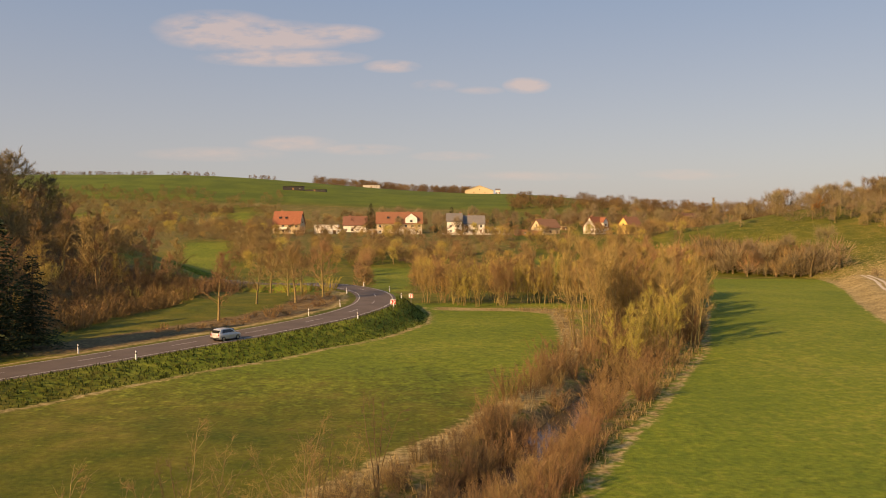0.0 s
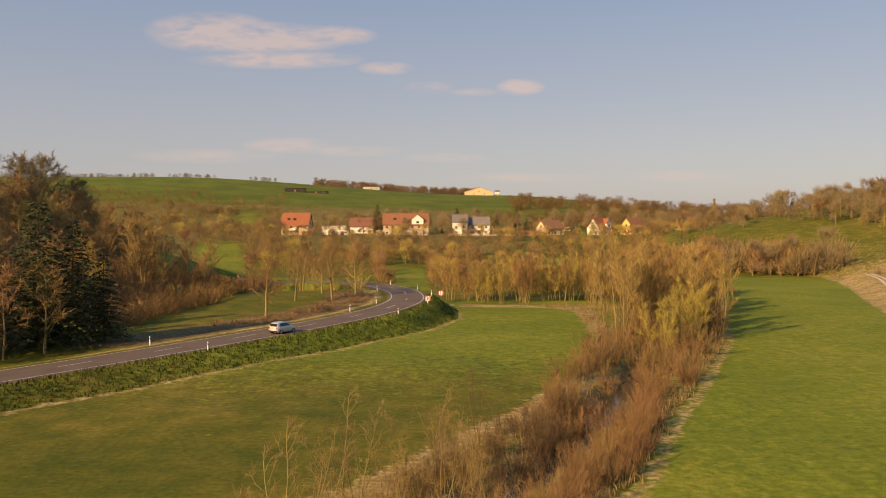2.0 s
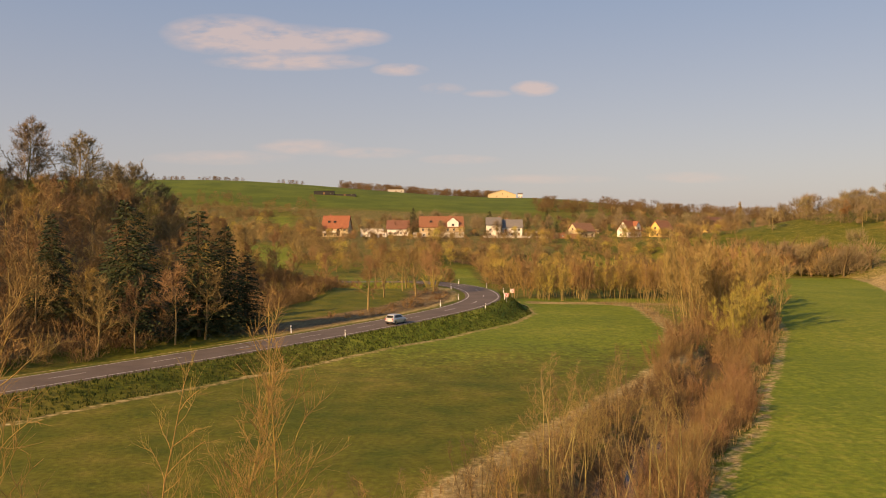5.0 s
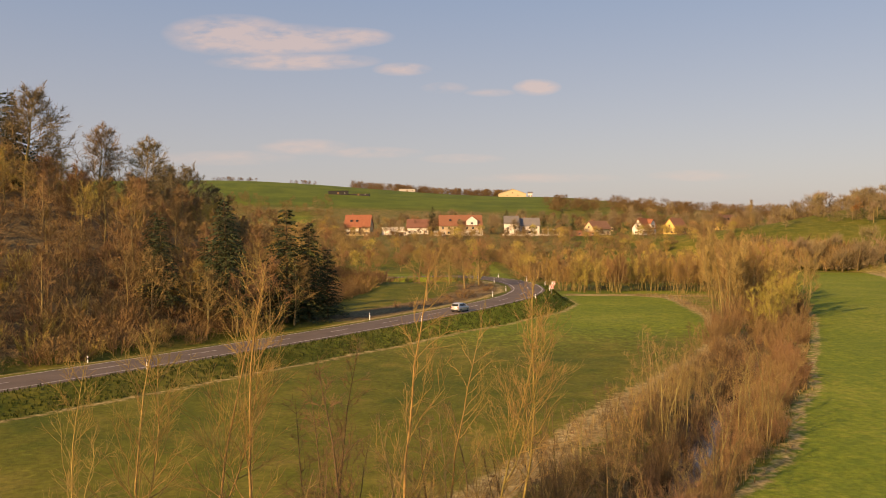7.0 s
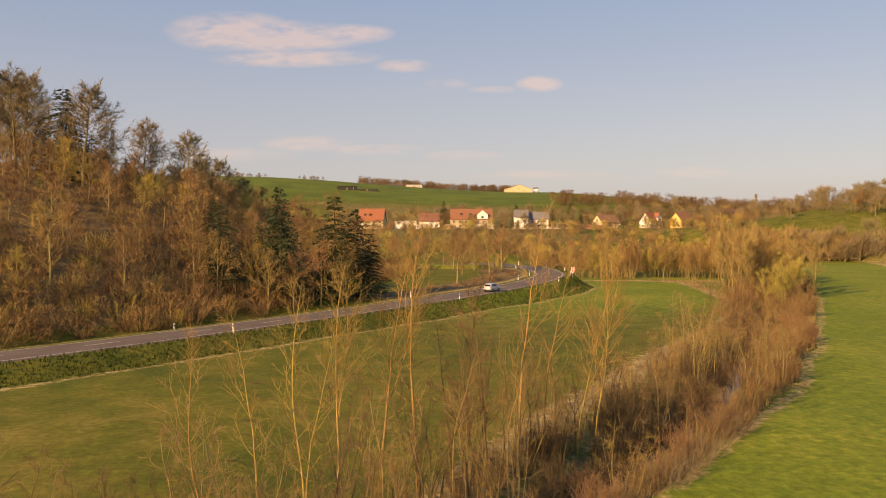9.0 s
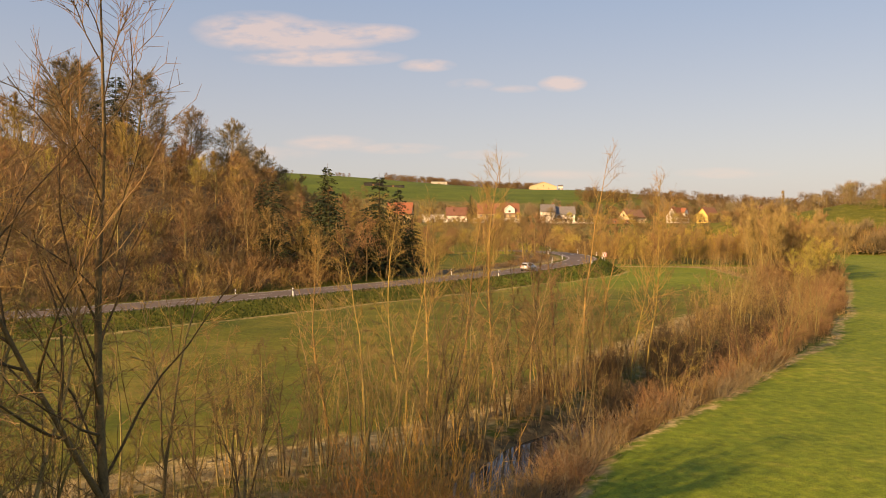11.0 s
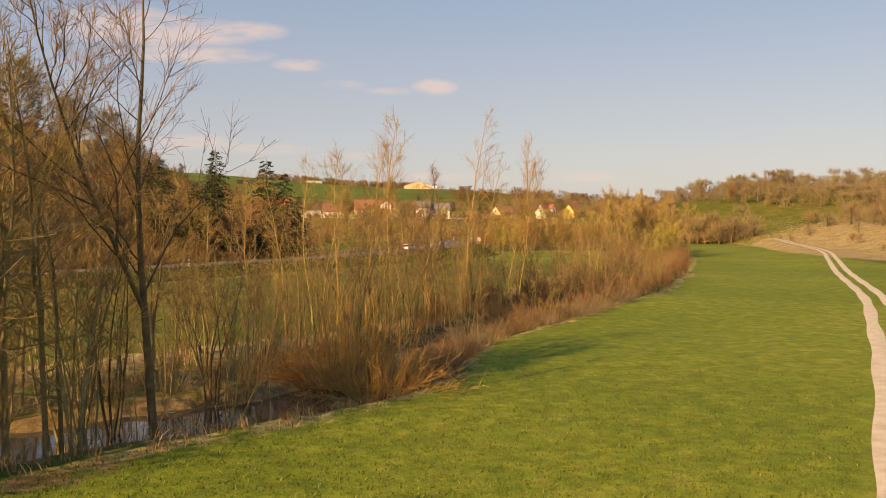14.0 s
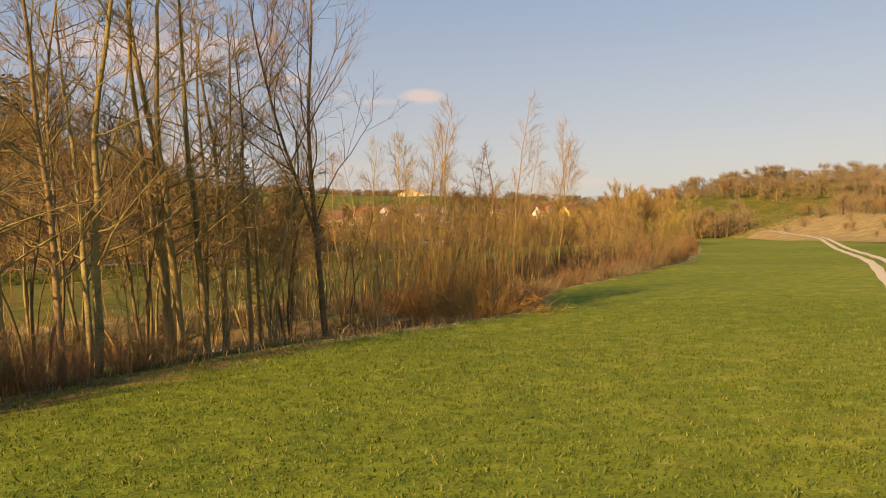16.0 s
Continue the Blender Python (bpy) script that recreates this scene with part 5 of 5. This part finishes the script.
# ---- the car ----
SILVER = material("silver_car_paint", (0.50, 0.51, 0.51), (0.56, 0.57, 0.57), 2, rough=0.3, metallic=0.35, coat=0.6)
DARK_GLASS = material("dark_glass", (0.015, 0.018, 0.02), (0.02, 0.024, 0.028), 2, rough=0.08, spec=0.6)
RUBBER = material("tyre_rubber", (0.02, 0.02, 0.02), (0.035, 0.035, 0.035), 6, rough=0.8)
LAMP_RED = material("tail_lamp", (0.35, 0.02, 0.02), (0.45, 0.03, 0.03), 6, rough=0.25)
LAMP_CLEAR = material("head_lamp", (0.6, 0.6, 0.6), (0.75, 0.75, 0.75), 6, rough=0.15)


def hatchback(x, y, z, yaw):
    e = tagged(new("hatchback_car"), "small silver hatchback car on the road", "car")
    e.matrix_basis = pose(x, y, z, 0, 0, yaw)
    # lower body: loft of cross-sections along y (front at +y)
    secs = [(-1.85, 0.74, 0.42, 0.86), (-1.78, 0.80, 0.28, 0.98), (-1.2, 0.83, 0.22, 0.98), (0.0, 0.84, 0.20, 0.96), (1.0, 0.83, 0.20, 0.93), (1.55, 0.78, 0.24, 0.82), (1.85, 0.66, 0.36, 0.66)]
    bm = bmesh.new()
    rings = []
    for yy, w, z0, z1 in secs:
        rings.append([bm.verts.new((sx * w * k, yy, zz)) for sx, k, zz in [(-1, 0.92, z0), (-1, 1, z0 + 0.18), (-1, 1, z1 - 0.16), (-1, 0.93, z1), (1, 0.93, z1), (1, 1, z1 - 0.16), (1, 1, z0 + 0.18), (1, 0.92, z0)]])
    for a, b in zip(rings, rings[1:]):
        for i in range(8):
            j = (i + 1) % 8
            bm.faces.new((a[i], a[j], b[j], b[i]))
    bm.faces.new(rings[0][::-1])
    bm.faces.new(rings[-1])
    bmesh.ops.recalc_face_normals(bm, faces=bm.faces)
    part("body", bm, SILVER, e, smooth_it=True)
    bm = bmesh.new()
    rings = []
    for yy, w, zz in [(-1.72, 0.74, 0.95), (-1.42, 0.62, 1.44), (-0.9, 0.62, 1.52), (0.0, 0.61, 1.52), (0.35, 0.60, 1.46), (1.05, 0.73, 0.92)]:
        rings.append([bm.verts.new((-w, yy, zz)), bm.verts.new((w, yy, zz))])
    low = [(bm.verts.new((-0.78, yy, 0.92)), bm.verts.new((0.78, yy, 0.92))) for yy in (-1.72, -1.42, -0.9, 0.0, 0.35, 1.05)]
    for i in range(5):
        bm.faces.new((rings[i][0], rings[i][1], rings[i + 1][1], rings[i + 1][0]))
        bm.faces.new((low[i][0], rings[i][0], rings[i + 1][0], low[i + 1][0]))
        bm.faces.new((rings[i][1], low[i][1], low[i + 1][1], rings[i + 1][1]))
    bmesh.ops.recalc_face_normals(bm, faces=bm.faces)
    part("cabin", bm, SILVER, e)
    part("rear_window", prism([(-0.58, 1.04), (0.58, 1.04), (0.50, 1.38), (-0.50, 1.38)], -1.73, -1.52), DARK_GLASS, e, "dark rear window")
    part("windscreen", prism([(-0.62, 1.0), (0.62, 1.0), (0.52, 1.40), (-0.52, 1.40)], 0.62, 0.80), DARK_GLASS, e, "dark windscreen")
    for s in (-1, 1):
        bm = bmesh.new()
        q = [bm.verts.new((s * w, yy, zz)) for w, yy, zz in [(0.775, -1.3, 1.02), (0.66, -1.15, 1.40), (0.655, 0.12, 1.41), (0.765, 0.72, 1.02)]]
        q2 = [bm.verts.new((v.co.x - s * 0.03, v.co.y, v.co.z)) for v in q]
        bm.faces.new(q)
        bm.faces.new(q2[::-1])
        for i in range(4):
            j = (i + 1) % 4
            bm.faces.new((q[i], q2[i], q2[j], q[j]))
        bmesh.ops.recalc_face_normals(bm, faces=bm.faces)
        part("side_window", bm, DARK_GLASS, e, "dark side window")
        part("tail_light", box(s * 0.64 - 0.1, s * 0.64 + 0.1, -1.86, -1.78, 0.70, 0.95, 0.02), LAMP_RED, e, "red tail light")
        part("headlight", box(s * 0.55 - 0.13, s * 0.55 + 0.13, 1.70, 1.82, 0.58, 0.70, 0.02), LAMP_CLEAR, e, "clear headlight")
        part("wing_mirror", box(s * 0.88 - 0.09, s * 0.88 + 0.09, 0.55, 0.68, 0.96, 1.10, 0.03), SILVER, e)
        for yy in (-1.15, 1.18):
            wh = part("wheel", rod((s * 0.66, yy, 0.30), (s * 0.85, yy, 0.30), 0.30, 20), RUBBER, e, "black tyre")
            part("rim", rod((s * 0.852, yy, 0.30), (s * 0.862, yy, 0.30), 0.19, 14), STEEL, wh, "silver wheel rim")
    part("number_plate", box(-0.26, 0.26, -1.875, -1.855, 0.50, 0.61), WHITE_PLASTIC, e, "pale number plate without writing")
    part("bumper", box(-0.72, 0.72, -1.90, -1.80, 0.30, 0.50, 0.03), BLACK_BAND, e, "dark rear bumper strip")
    return e


hatchback(-30.9, 99.9, 0.25, -32)

# ---- the village ----
PLASTER_W = material("white_plaster", (0.72, 0.69, 0.62), (0.84, 0.81, 0.75), 1.5, vary=0.05, bump=0.1)
PLASTER_C = material("cream_plaster", (0.50, 0.40, 0.25), (0.62, 0.50, 0.32), 1.5, vary=0.06, bump=0.1)
PLASTER_Y = material("yellow_plaster", (0.62, 0.43, 0.14), (0.74, 0.53, 0.20), 1.5, vary=0.06, bump=0.1)
ROOF_R = material("red_roof_tiles", (0.20, 0.068, 0.040), (0.28, 0.105, 0.06), 1.2, vary=0.1, bump=0.3)
ROOF_O = material("orange_roof_tiles", (0.20, 0.09, 0.05), (0.28, 0.13, 0.075), 1.2, vary=0.1, bump=0.3)
ROOF_B = material("brown_roof_tiles", (0.16, 0.08, 0.05), (0.23, 0.12, 0.08), 1.2, vary=0.1, bump=0.3)
ROOF_G = material("grey_roof_tiles", (0.12, 0.115, 0.11), (0.19, 0.18, 0.17), 1.2, vary=0.1, bump=0.3)
ROOF_D = material("dark_roofing", (0.025, 0.024, 0.023), (0.045, 0.042, 0.04), 1.2, bump=0.3)
WINDOW = material("window_glass", (0.03, 0.035, 0.04), (0.05, 0.055, 0.06), 2, rough=0.1, spec=0.6)
FRAME = material("window_frame_paint", (0.6, 0.58, 0.55), (0.72, 0.70, 0.66), 4, rough=0.5)
BRICK = material("chimney_brick", (0.22, 0.10, 0.07), (0.32, 0.16, 0.11), 6)
WOOD = material("weathered_wood", (0.16, 0.09, 0.05), (0.28, 0.17, 0.09), 5, vary=0.1)
CONCRETE = material("pale_concrete", (0.45, 0.42, 0.36), (0.60, 0.57, 0.50), 3, vary=0.05)


def window(e, x, z, y, w=1.2, h=1.3):
    wn_ = part("window", box(x - w / 2, x + w / 2, y - 0.05, y + 0.05, z, z + h), WINDOW, e, "dark window pane")
    part("window_frame", box(x - w / 2 - 0.1, x + w / 2 + 0.1, y - 0.08, y - 0.055, z - 0.1, z), FRAME, wn_, "pale window sill")
    part("window_frame", box(x - 0.05, x + 0.05, y - 0.08, y - 0.055, z, z + h), FRAME, wn_, "pale window bar")


def gable_window(e, y, z, x, w=1.1, h=1.2):
    part("window", box(x - 0.05, x + 0.05, y - w / 2, y + w / 2, z, z + h), WINDOW, e, "dark window pane")


def house(x, y, w, d, wall_h, roof_h, yaw, wall, roof, label, floors=2, name="house", z=None, dormer=None, chimney=0.25, balcony=False, attic=False, skylights=0):
    """A house with a ridge along its length; its front looks to -y before it is turned."""
    e = tagged(new(name), label, "house", "houses of the village")
    z = at_ground(x, y) - 0.3 if z is None else z
    e.matrix_basis = pose(x, y, z, 0, 0, yaw)
    hw, hd = w / 2, d / 2
    bm = bmesh.new()
    outline = [(-hd, -1.5), (hd, -1.5), (hd, wall_h), (0, wall_h + roof_h - 0.25), (-hd, wall_h)]
    a = [bm.verts.new((-hw, p, q)) for p, q in outline]
    b = [bm.verts.new((hw, p, q)) for p, q in outline]
    bm.faces.new(a[::-1])
    bm.faces.new(b)
    for i in range(5):
        j = (i + 1) % 5
        bm.faces.new((a[i], a[j], b[j], b[i]))
    bmesh.ops.recalc_face_normals(bm, faces=bm.faces)
    part("wall", bm, wall, e)
    bm = bmesh.new()
    o, th, sl = 0.5, 0.28, roof_h / hd
    for s in (-1, 1):
        q = [(-hw - o, 0, wall_h + roof_h), (hw + o, 0, wall_h + roof_h), (hw + o, s * (hd + o), wall_h - sl * o), (-hw - o, s * (hd + o), wall_h - sl * o)]
        lo = [bm.verts.new((p[0], p[1], p[2] - 0.05)) for p in q]
        hi = [bm.verts.new((p[0], p[1], p[2] + th)) for p in q]
        bm.faces.new(lo)
        bm.faces.new(hi[::-1])
        for i in range(4):
            j = (i + 1) % 4
            bm.faces.new((lo[i], hi[i], hi[j], lo[j]))
    bmesh.ops.recalc_face_normals(bm, faces=bm.faces)
    rf = part("roof", bm, roof, e)
    n = max(2, int(w / 3.2))
    for fl in range(floors):
        for i in range(n):
            window(e, -hw + w * (i + 0.5) / n, 0.9 + fl * 2.7, -hd, 1.2 if w > 7 else 1.0)
    for s in (-1, 1):
        gable_window(e, -d * 0.2, 0.9, s * hw)
        gable_window(e, d * 0.2, 0.9, s * hw)
        gable_window(e, 0, wall_h + 0.3, s * hw)
    part("door", box(hw * 0.55, hw * 0.55 + 1.0, -hd - 0.06, -hd + 0.02, 0.0, 2.05), WOOD, e, "wooden front door")
    if chimney is not None:
        cx = w * (chimney - 0.5)
        ch = part("chimney", box(cx - 0.4, cx + 0.4, 0.1, 0.8, wall_h + roof_h - 1.0, wall_h + roof_h + 1.0), BRICK, rf, "brick chimney")
    for k in range(skylights):
        sx = -hw * 0.5 + k * w * 0.22
        part("skylight", prism([(sx - 0.6, wall_h + roof_h * 0.42), (sx + 0.6, wall_h + roof_h * 0.42), (sx + 0.6, wall_h + roof_h * 0.42 + 1.1), (sx - 0.6, wall_h + roof_h * 0.42 + 1.1)], -hd * 0.68, -hd * 0.3), WINDOW, rf, "roof window")
    if dormer:
        dx, dw = dormer
        bm = prism([(dx - dw / 2, wall_h - 0.2), (dx + dw / 2, wall_h - 0.2), (dx + dw / 2, wall_h + roof_h * 0.45), (dx, wall_h + roof_h * 0.9), (dx - dw / 2, wall_h + roof_h * 0.45)], -hd - 0.3, -0.3)
        dm = part("dormer", bm, PLASTER_W, e, "white gabled dormer")
        part("dormer_roof", prism([(dx - dw / 2 - 0.4, wall_h + roof_h * 0.45 - 0.2), (dx, wall_h + roof_h * 0.9 + 0.1), (dx + dw / 2 + 0.4, wall_h + roof_h * 0.45 - 0.2), (dx + dw / 2 + 0.4, wall_h + roof_h * 0.45 + 0.1),
                                   (dx, wall_h + roof_h * 0.9 + 0.4), (dx - dw / 2 - 0.4, wall_h + roof_h * 0.45 + 0.1)], -hd - 0.5, -0.2), roof, dm)
        part("dormer_window", box(dx - 0.7, dx + 0.7, -hd - 0.36, -hd - 0.28, wall_h + 0.4, wall_h + 1.6), WINDOW, dm, "dark window pane")
    if balcony:
        bc = part("balcony", box(-hw * 0.9, hw * 0.1, -hd - 1.4, -hd, 2.6, 2.8), CONCRETE, e)
        part("parapet", box(-hw * 0.9, hw * 0.1, -hd - 1.42, -hd - 1.3, 2.8, 3.8), PLASTER_W, bc, "white balcony parapet")
    return e


house(-88, 445, 15, 10, 5.6, 6.6, -6, PLASTER_C, ROOF_R, "cream house with a tall red tiled roof and white balcony", balcony=True, skylights=2)
house(-54, 468, 13, 9, 4.5, 4.6, 0, PLASTER_W, ROOF_B, "white house with a dark brown roof", floors=1)
house(-28, 452, 25, 10, 6.0, 5.8, 4, PLASTER_C, ROOF_O, "long cream house with an orange roof and white gabled dormer", dormer=(6.5, 6.5), skylights=2, chimney=0.7)
house(2.6, 453, 8.2, 9, 7.2, 4.0, 0, PLASTER_W, ROOF_G, "narrow white house with a grey hipped roof", chimney=0.9)
house(13.6, 456, 11.5, 9, 5.8, 4.2, 0, PLASTER_W, ROOF_G, "white house with a grey roof and a balcony", balcony=True)
house(52, 441, 12.5, 9, 4.0, 4.2, 30, PLASTER_C, ROOF_B, "cream bungalow with a brown roof", floors=1)
house(80, 444, 11, 8.5, 4.2, 5.2, 38, PLASTER_W, ROOF_R, "white gabled house with a bright red roof", floors=1, dormer=(2.5, 3.6))
house(99, 447, 11, 8.5, 4.4, 5.0, 38, PLASTER_Y, ROOF_O, "yellow gabled house with an orange roof", floors=1)
house(153, 522, 17, 10, 4.4, 5.6, 36, PLASTER_Y, ROOF_B, "yellow house with a dark brown roof", floors=1, skylights=2)
house(183, 515, 6, 5, 2.8, 2.4, -20, PLASTER_C, ROOF_B, "small cream cottage on the hillside", floors=1, chimney=None)
house(38, 940, 18, 32, 3.6, 5.6, 90, PLASTER_C, PLASTER_C, "cream farm hall on the hilltop", floors=1, name="farm_hall", chimney=None)
house(60, 945, 5, 5, 5, 1.2, 0, PLASTER_W, ROOF_G, "white silo building beside the hall", floors=1, name="farm_building", chimney=None)


def shed(x, y, w, d, h, yaw, wall, roof, label, name="shed"):
    e = tagged(new(name), label, "shed")
    e.matrix_basis = pose(x, y, at_ground(x, y) - 0.1, 0, 0, yaw)
    part("wall", box(-w / 2, w / 2, -d / 2, d / 2, -1, h), wall, e)
    part("roof", prism([(-w / 2 - 0.3, h + 0.05), (w / 2 + 0.3, h + 0.35), (w / 2 + 0.3, h + 0.5), (-w / 2 - 0.3, h + 0.2)], -d / 2 - 0.3, d / 2 + 0.3), roof, e)
    part("door", box(-0.9, 0.9, -d / 2 - 0.06, -d / 2 + 0.01, 0, 2.1), WOOD, e)
    window(e, w * 0.32, 1.0, -d / 2, 1.0, 0.9)
    return e


shed(-68, 450, 13, 7, 4.6, 0, PLASTER_W, CONCRETE, "white flat-roofed annex building", "annex")
shed(-62, 440, 6, 5, 2.8, 0, PLASTER_W, ROOF_G, "white garage with a flat roof", "garage")
shed(-40, 438, 7, 4, 2.5, 6, CONCRETE, CONCRETE, "pale low garden shed")
shed(-22, 436, 14, 5, 3.0, 2, CONCRETE, ROOF_O, "pale row of garages below the long house", "garage")
shed(37, 426, 6.5, 4, 2.8, 0, BRICK, ROOF_R, "red-brown garden shed below the houses")
shed(44, 425, 7.5, 4, 2.6, 0, WOOD, ROOF_B, "brown wooden garden shed")
shed(70, 500, 5, 4, 2.6, 0, PLASTER_C, ROOF_B, "small cream hut on the garden slope")
shed(79, 560, 4, 4, 3.0, 0, PLASTER_Y, ROOF_B, "small yellow hut on the hillside")
shed(100, 600, 8, 5, 3.0, 10, WOOD, ROOF_B, "brown wooden shed on the hillside")
shed(-150, 800, 20, 9, 3.2, 4, BLACK_BAND, ROOF_D, "dark open barn on the far field", "barn")
shed(-129, 800, 22, 6, 1.4, -3, BLACK_BAND, ROOF_D, "long low dark shed on the far field", "barn")
shed(-90, 985, 20, 8, 3.6, 4, CONCRETE, ROOF_G, "pale farm shed at the edge of the wood", "barn")

carport = tagged(new("carport"), "pale carport with slim posts beside the white house", "carport")
carport.matrix_basis = pose(26, 450, at_ground(26, 450), 0, 0, 0)
part("roof", box(-5, 5, -2.6, 2.6, 2.7, 2.95), CONCRETE, carport)
for cx in (-4.8, -1.6, 1.6, 4.8):
    for cy in (-2.4, 2.4):
        part("post", box(cx - 0.1, cx + 0.1, cy - 0.1, cy + 0.1, -0.3, 2.7), CONCRETE, carport)
gw = tagged(new("garden_wall"), "low pale stone garden wall below the white house", "wall")
gw.matrix_basis = pose(13.5, 431, at_ground(13.5, 431), 0, 0, -1)
r4 = np.random.RandomState(5)
for k in range(36):
    part("stone_block", box(-17.6 + k, -16.65 + k, -0.3 + r4.uniform(-0.05, 0.05), 0.3, -0.6, 0.9 + r4.uniform(-0.2, 0.25), 0.05), CONCRETE, gw)

# ---- grass and reeds ----


def blades(name, label, pts, height, width, mat, seed, per=3, lean=0.35):
    """Tufts of tapering grass blades, each bent once."""
    r = np.random.RandomState(seed)
    n = len(pts)
    P = np.repeat(np.asarray(pts), per, axis=0)
    P = P + r.normal(0, 0.07, P.shape)
    z = land(P[:, 0], P[:, 1]) - 0.03
    m = len(P)
    a, h = r.uniform(0, 6.28, m), height * r.uniform(0.5, 1.3, m)
    la, ll = r.uniform(0, 6.28, m), lean * r.uniform(0.2, 1.0, m) * h
    w = width * r.uniform(0.6, 1.3, m)
    c, s = np.cos(a) * w, np.sin(a) * w
    dx, dy = np.cos(la) * ll, np.sin(la) * ll
    V = np.empty((m, 5, 3))
    V[:, 0] = np.stack([P[:, 0] - c, P[:, 1] - s, z], 1)
    V[:, 1] = np.stack([P[:, 0] + c, P[:, 1] + s, z], 1)
    V[:, 2] = np.stack([P[:, 0] + c * 0.8 + dx * 0.35, P[:, 1] + s * 0.8 + dy * 0.35, z + h * 0.6], 1)
    V[:, 3] = np.stack([P[:, 0] - c * 0.8 + dx * 0.35, P[:, 1] - s * 0.8 + dy * 0.35, z + h * 0.6], 1)
    V[:, 4] = np.stack([P[:, 0] + dx, P[:, 1] + dy, z + h], 1)
    b = np.arange(m) * 5
    me = bpy.data.meshes.new(name)
    me.vertices.add(m * 5)
    me.vertices.foreach_set("co", V.astype(np.float32).ravel())
    me.loops.add(m * 7)
    me.loops.foreach_set("vertex_index", np.stack([b, b + 1, b + 2, b + 3, b + 3, b + 2, b + 4], 1).astype(np.int32).ravel())
    me.polygons.add(m * 2)
    me.polygons.foreach_set("loop_start", np.stack([np.arange(m) * 7, np.arange(m) * 7 + 4], 1).astype(np.int32).ravel())
    me.update()
    me.validate()
    me.materials.append(mat)
    return tagged(new(name, me), label, "grass", kind="stuff")


def grass_material(name, stops):
    m = bpy.data.materials.new(name)
    m.use_nodes = True
    n, l = m.node_tree.nodes, m.node_tree.links
    b = n["Principled BSDF"]
    b.inputs["Roughness"].default_value, b.inputs["Specular IOR Level"].default_value = 0.7, 0.2
    g = n.new("ShaderNodeNewGeometry")
    r = n.new("ShaderNodeValToRGB")
    e = r.color_ramp.elements
    while len(e) < len(stops):
        e.new(0.5)
    for q, (p, c) in zip(e, stops):
        q.position, q.color = p, (*c, 1)
    l.new(g.outputs["Random Per Island"], r.inputs[0])
    l.new(r.outputs[0], b.inputs["Base Color"])
    tr = n.new("ShaderNodeBsdfTranslucent")
    l.new(r.outputs[0], tr.inputs[0])
    mx = n.new("ShaderNodeMixShader")
    mx.inputs[0].default_value = 0.3
    l.new(b.outputs[0], mx.inputs[1])
    l.new(tr.outputs[0], mx.inputs[2])
    l.new(mx.outputs[0], n["Material Output"].inputs[0])
    return m


GRASS = grass_material("spring_grass", [(0.0, (0.045, 0.088, 0.014)), (0.55, (0.120, 0.172, 0.024)), (0.94, (0.19, 0.212, 0.045)), (1.0, (0.30, 0.28, 0.12))])
VERGE = grass_material("rough_verge_grass", [(0.0, (0.036, 0.054, 0.010)), (0.8, (0.058, 0.078, 0.014)), (1.0, (0.11, 0.10, 0.03))])
STRAW = grass_material("dry_straw", [(0.0, (0.17, 0.11, 0.045)), (0.5, (0.28, 0.20, 0.085)), (1.0, (0.44, 0.34, 0.17))])
rg = np.random.RandomState(77)


def strip_points(n, xr, yr, keep):
    X, Y = rg.uniform(*xr, n), rg.uniform(*yr, n)
    k = keep(X, Y)
    return np.stack([X[k], Y[k]], 1)


def field_near(x, y):
    d = np.hypot(x + 46, y + 68)
    return (sd(x, y, FIELD_EDGE) > 0.3) & (sd(x, y, TRACK) > 1.6) & (d < 48) & (rg.uniform(0, 1, x.shape) < np.clip(1.5 - d / 34, 0.06, 1)) & (x + 46 < 0.78 * (y + 72)) & (x + 46 > -0.65 * (y + 74))


blades("field_grass", "short fresh green grass of the field", strip_points(170000, (-75, 0), (-64, -18), field_near), 0.10, 0.016, GRASS, 1, per=2, lean=0.9)
blades("bank_straw", "dry pale grass on the stream banks", strip_points(44000, (-78, 45), (-52, 160), lambda x, y: (sd(x, y, FIELD_EDGE) < 0.6) & (sd(x, y, MEADOW_EDGE) > -0.5) & (along(x, y, STREAM)[0] > 1.5) & ((sd(x, y, MEADOW_EDGE) < 3.2) | (rg.uniform(0, 1, x.shape) < 0.4))), 0.55, 0.022, STRAW, 2, per=3, lean=0.8)
blades("edge_reeds", "tall dry reeds along the edge of the field", strip_points(90000, (-75, 40), (-52, 145), lambda x, y: (np.abs(sd(x, y, FIELD_EDGE) + 0.7) < 0.6) & (y > -20)), 0.6, 0.02, STRAW, 3, per=4, lean=0.45)
blades("verge_grass", "rough green verge grass beside the road", strip_points(110000, (-105, -5), (-5, 150), lambda x, y: (-sd(x, y, ROAD) > 3.9) & (-sd(x, y, ROAD) < 9.8)), 0.32, 0.05, VERGE, 4, per=2, lean=0.7)
blades("bank_tufts", "tufts of dry grass and dead stalks on the near bank", strip_points(26000, (-72, -28), (-58, -10), lambda x, y: (np.abs(sd(x, y, FIELD_EDGE) + 0.5 + 1.0 * waves(x, y, 4, 9)) < 1.0) & (rg.uniform(0, 1, x.shape) < 0.6)), 0.34, 0.014, STRAW, 6, per=3, lean=0.9)
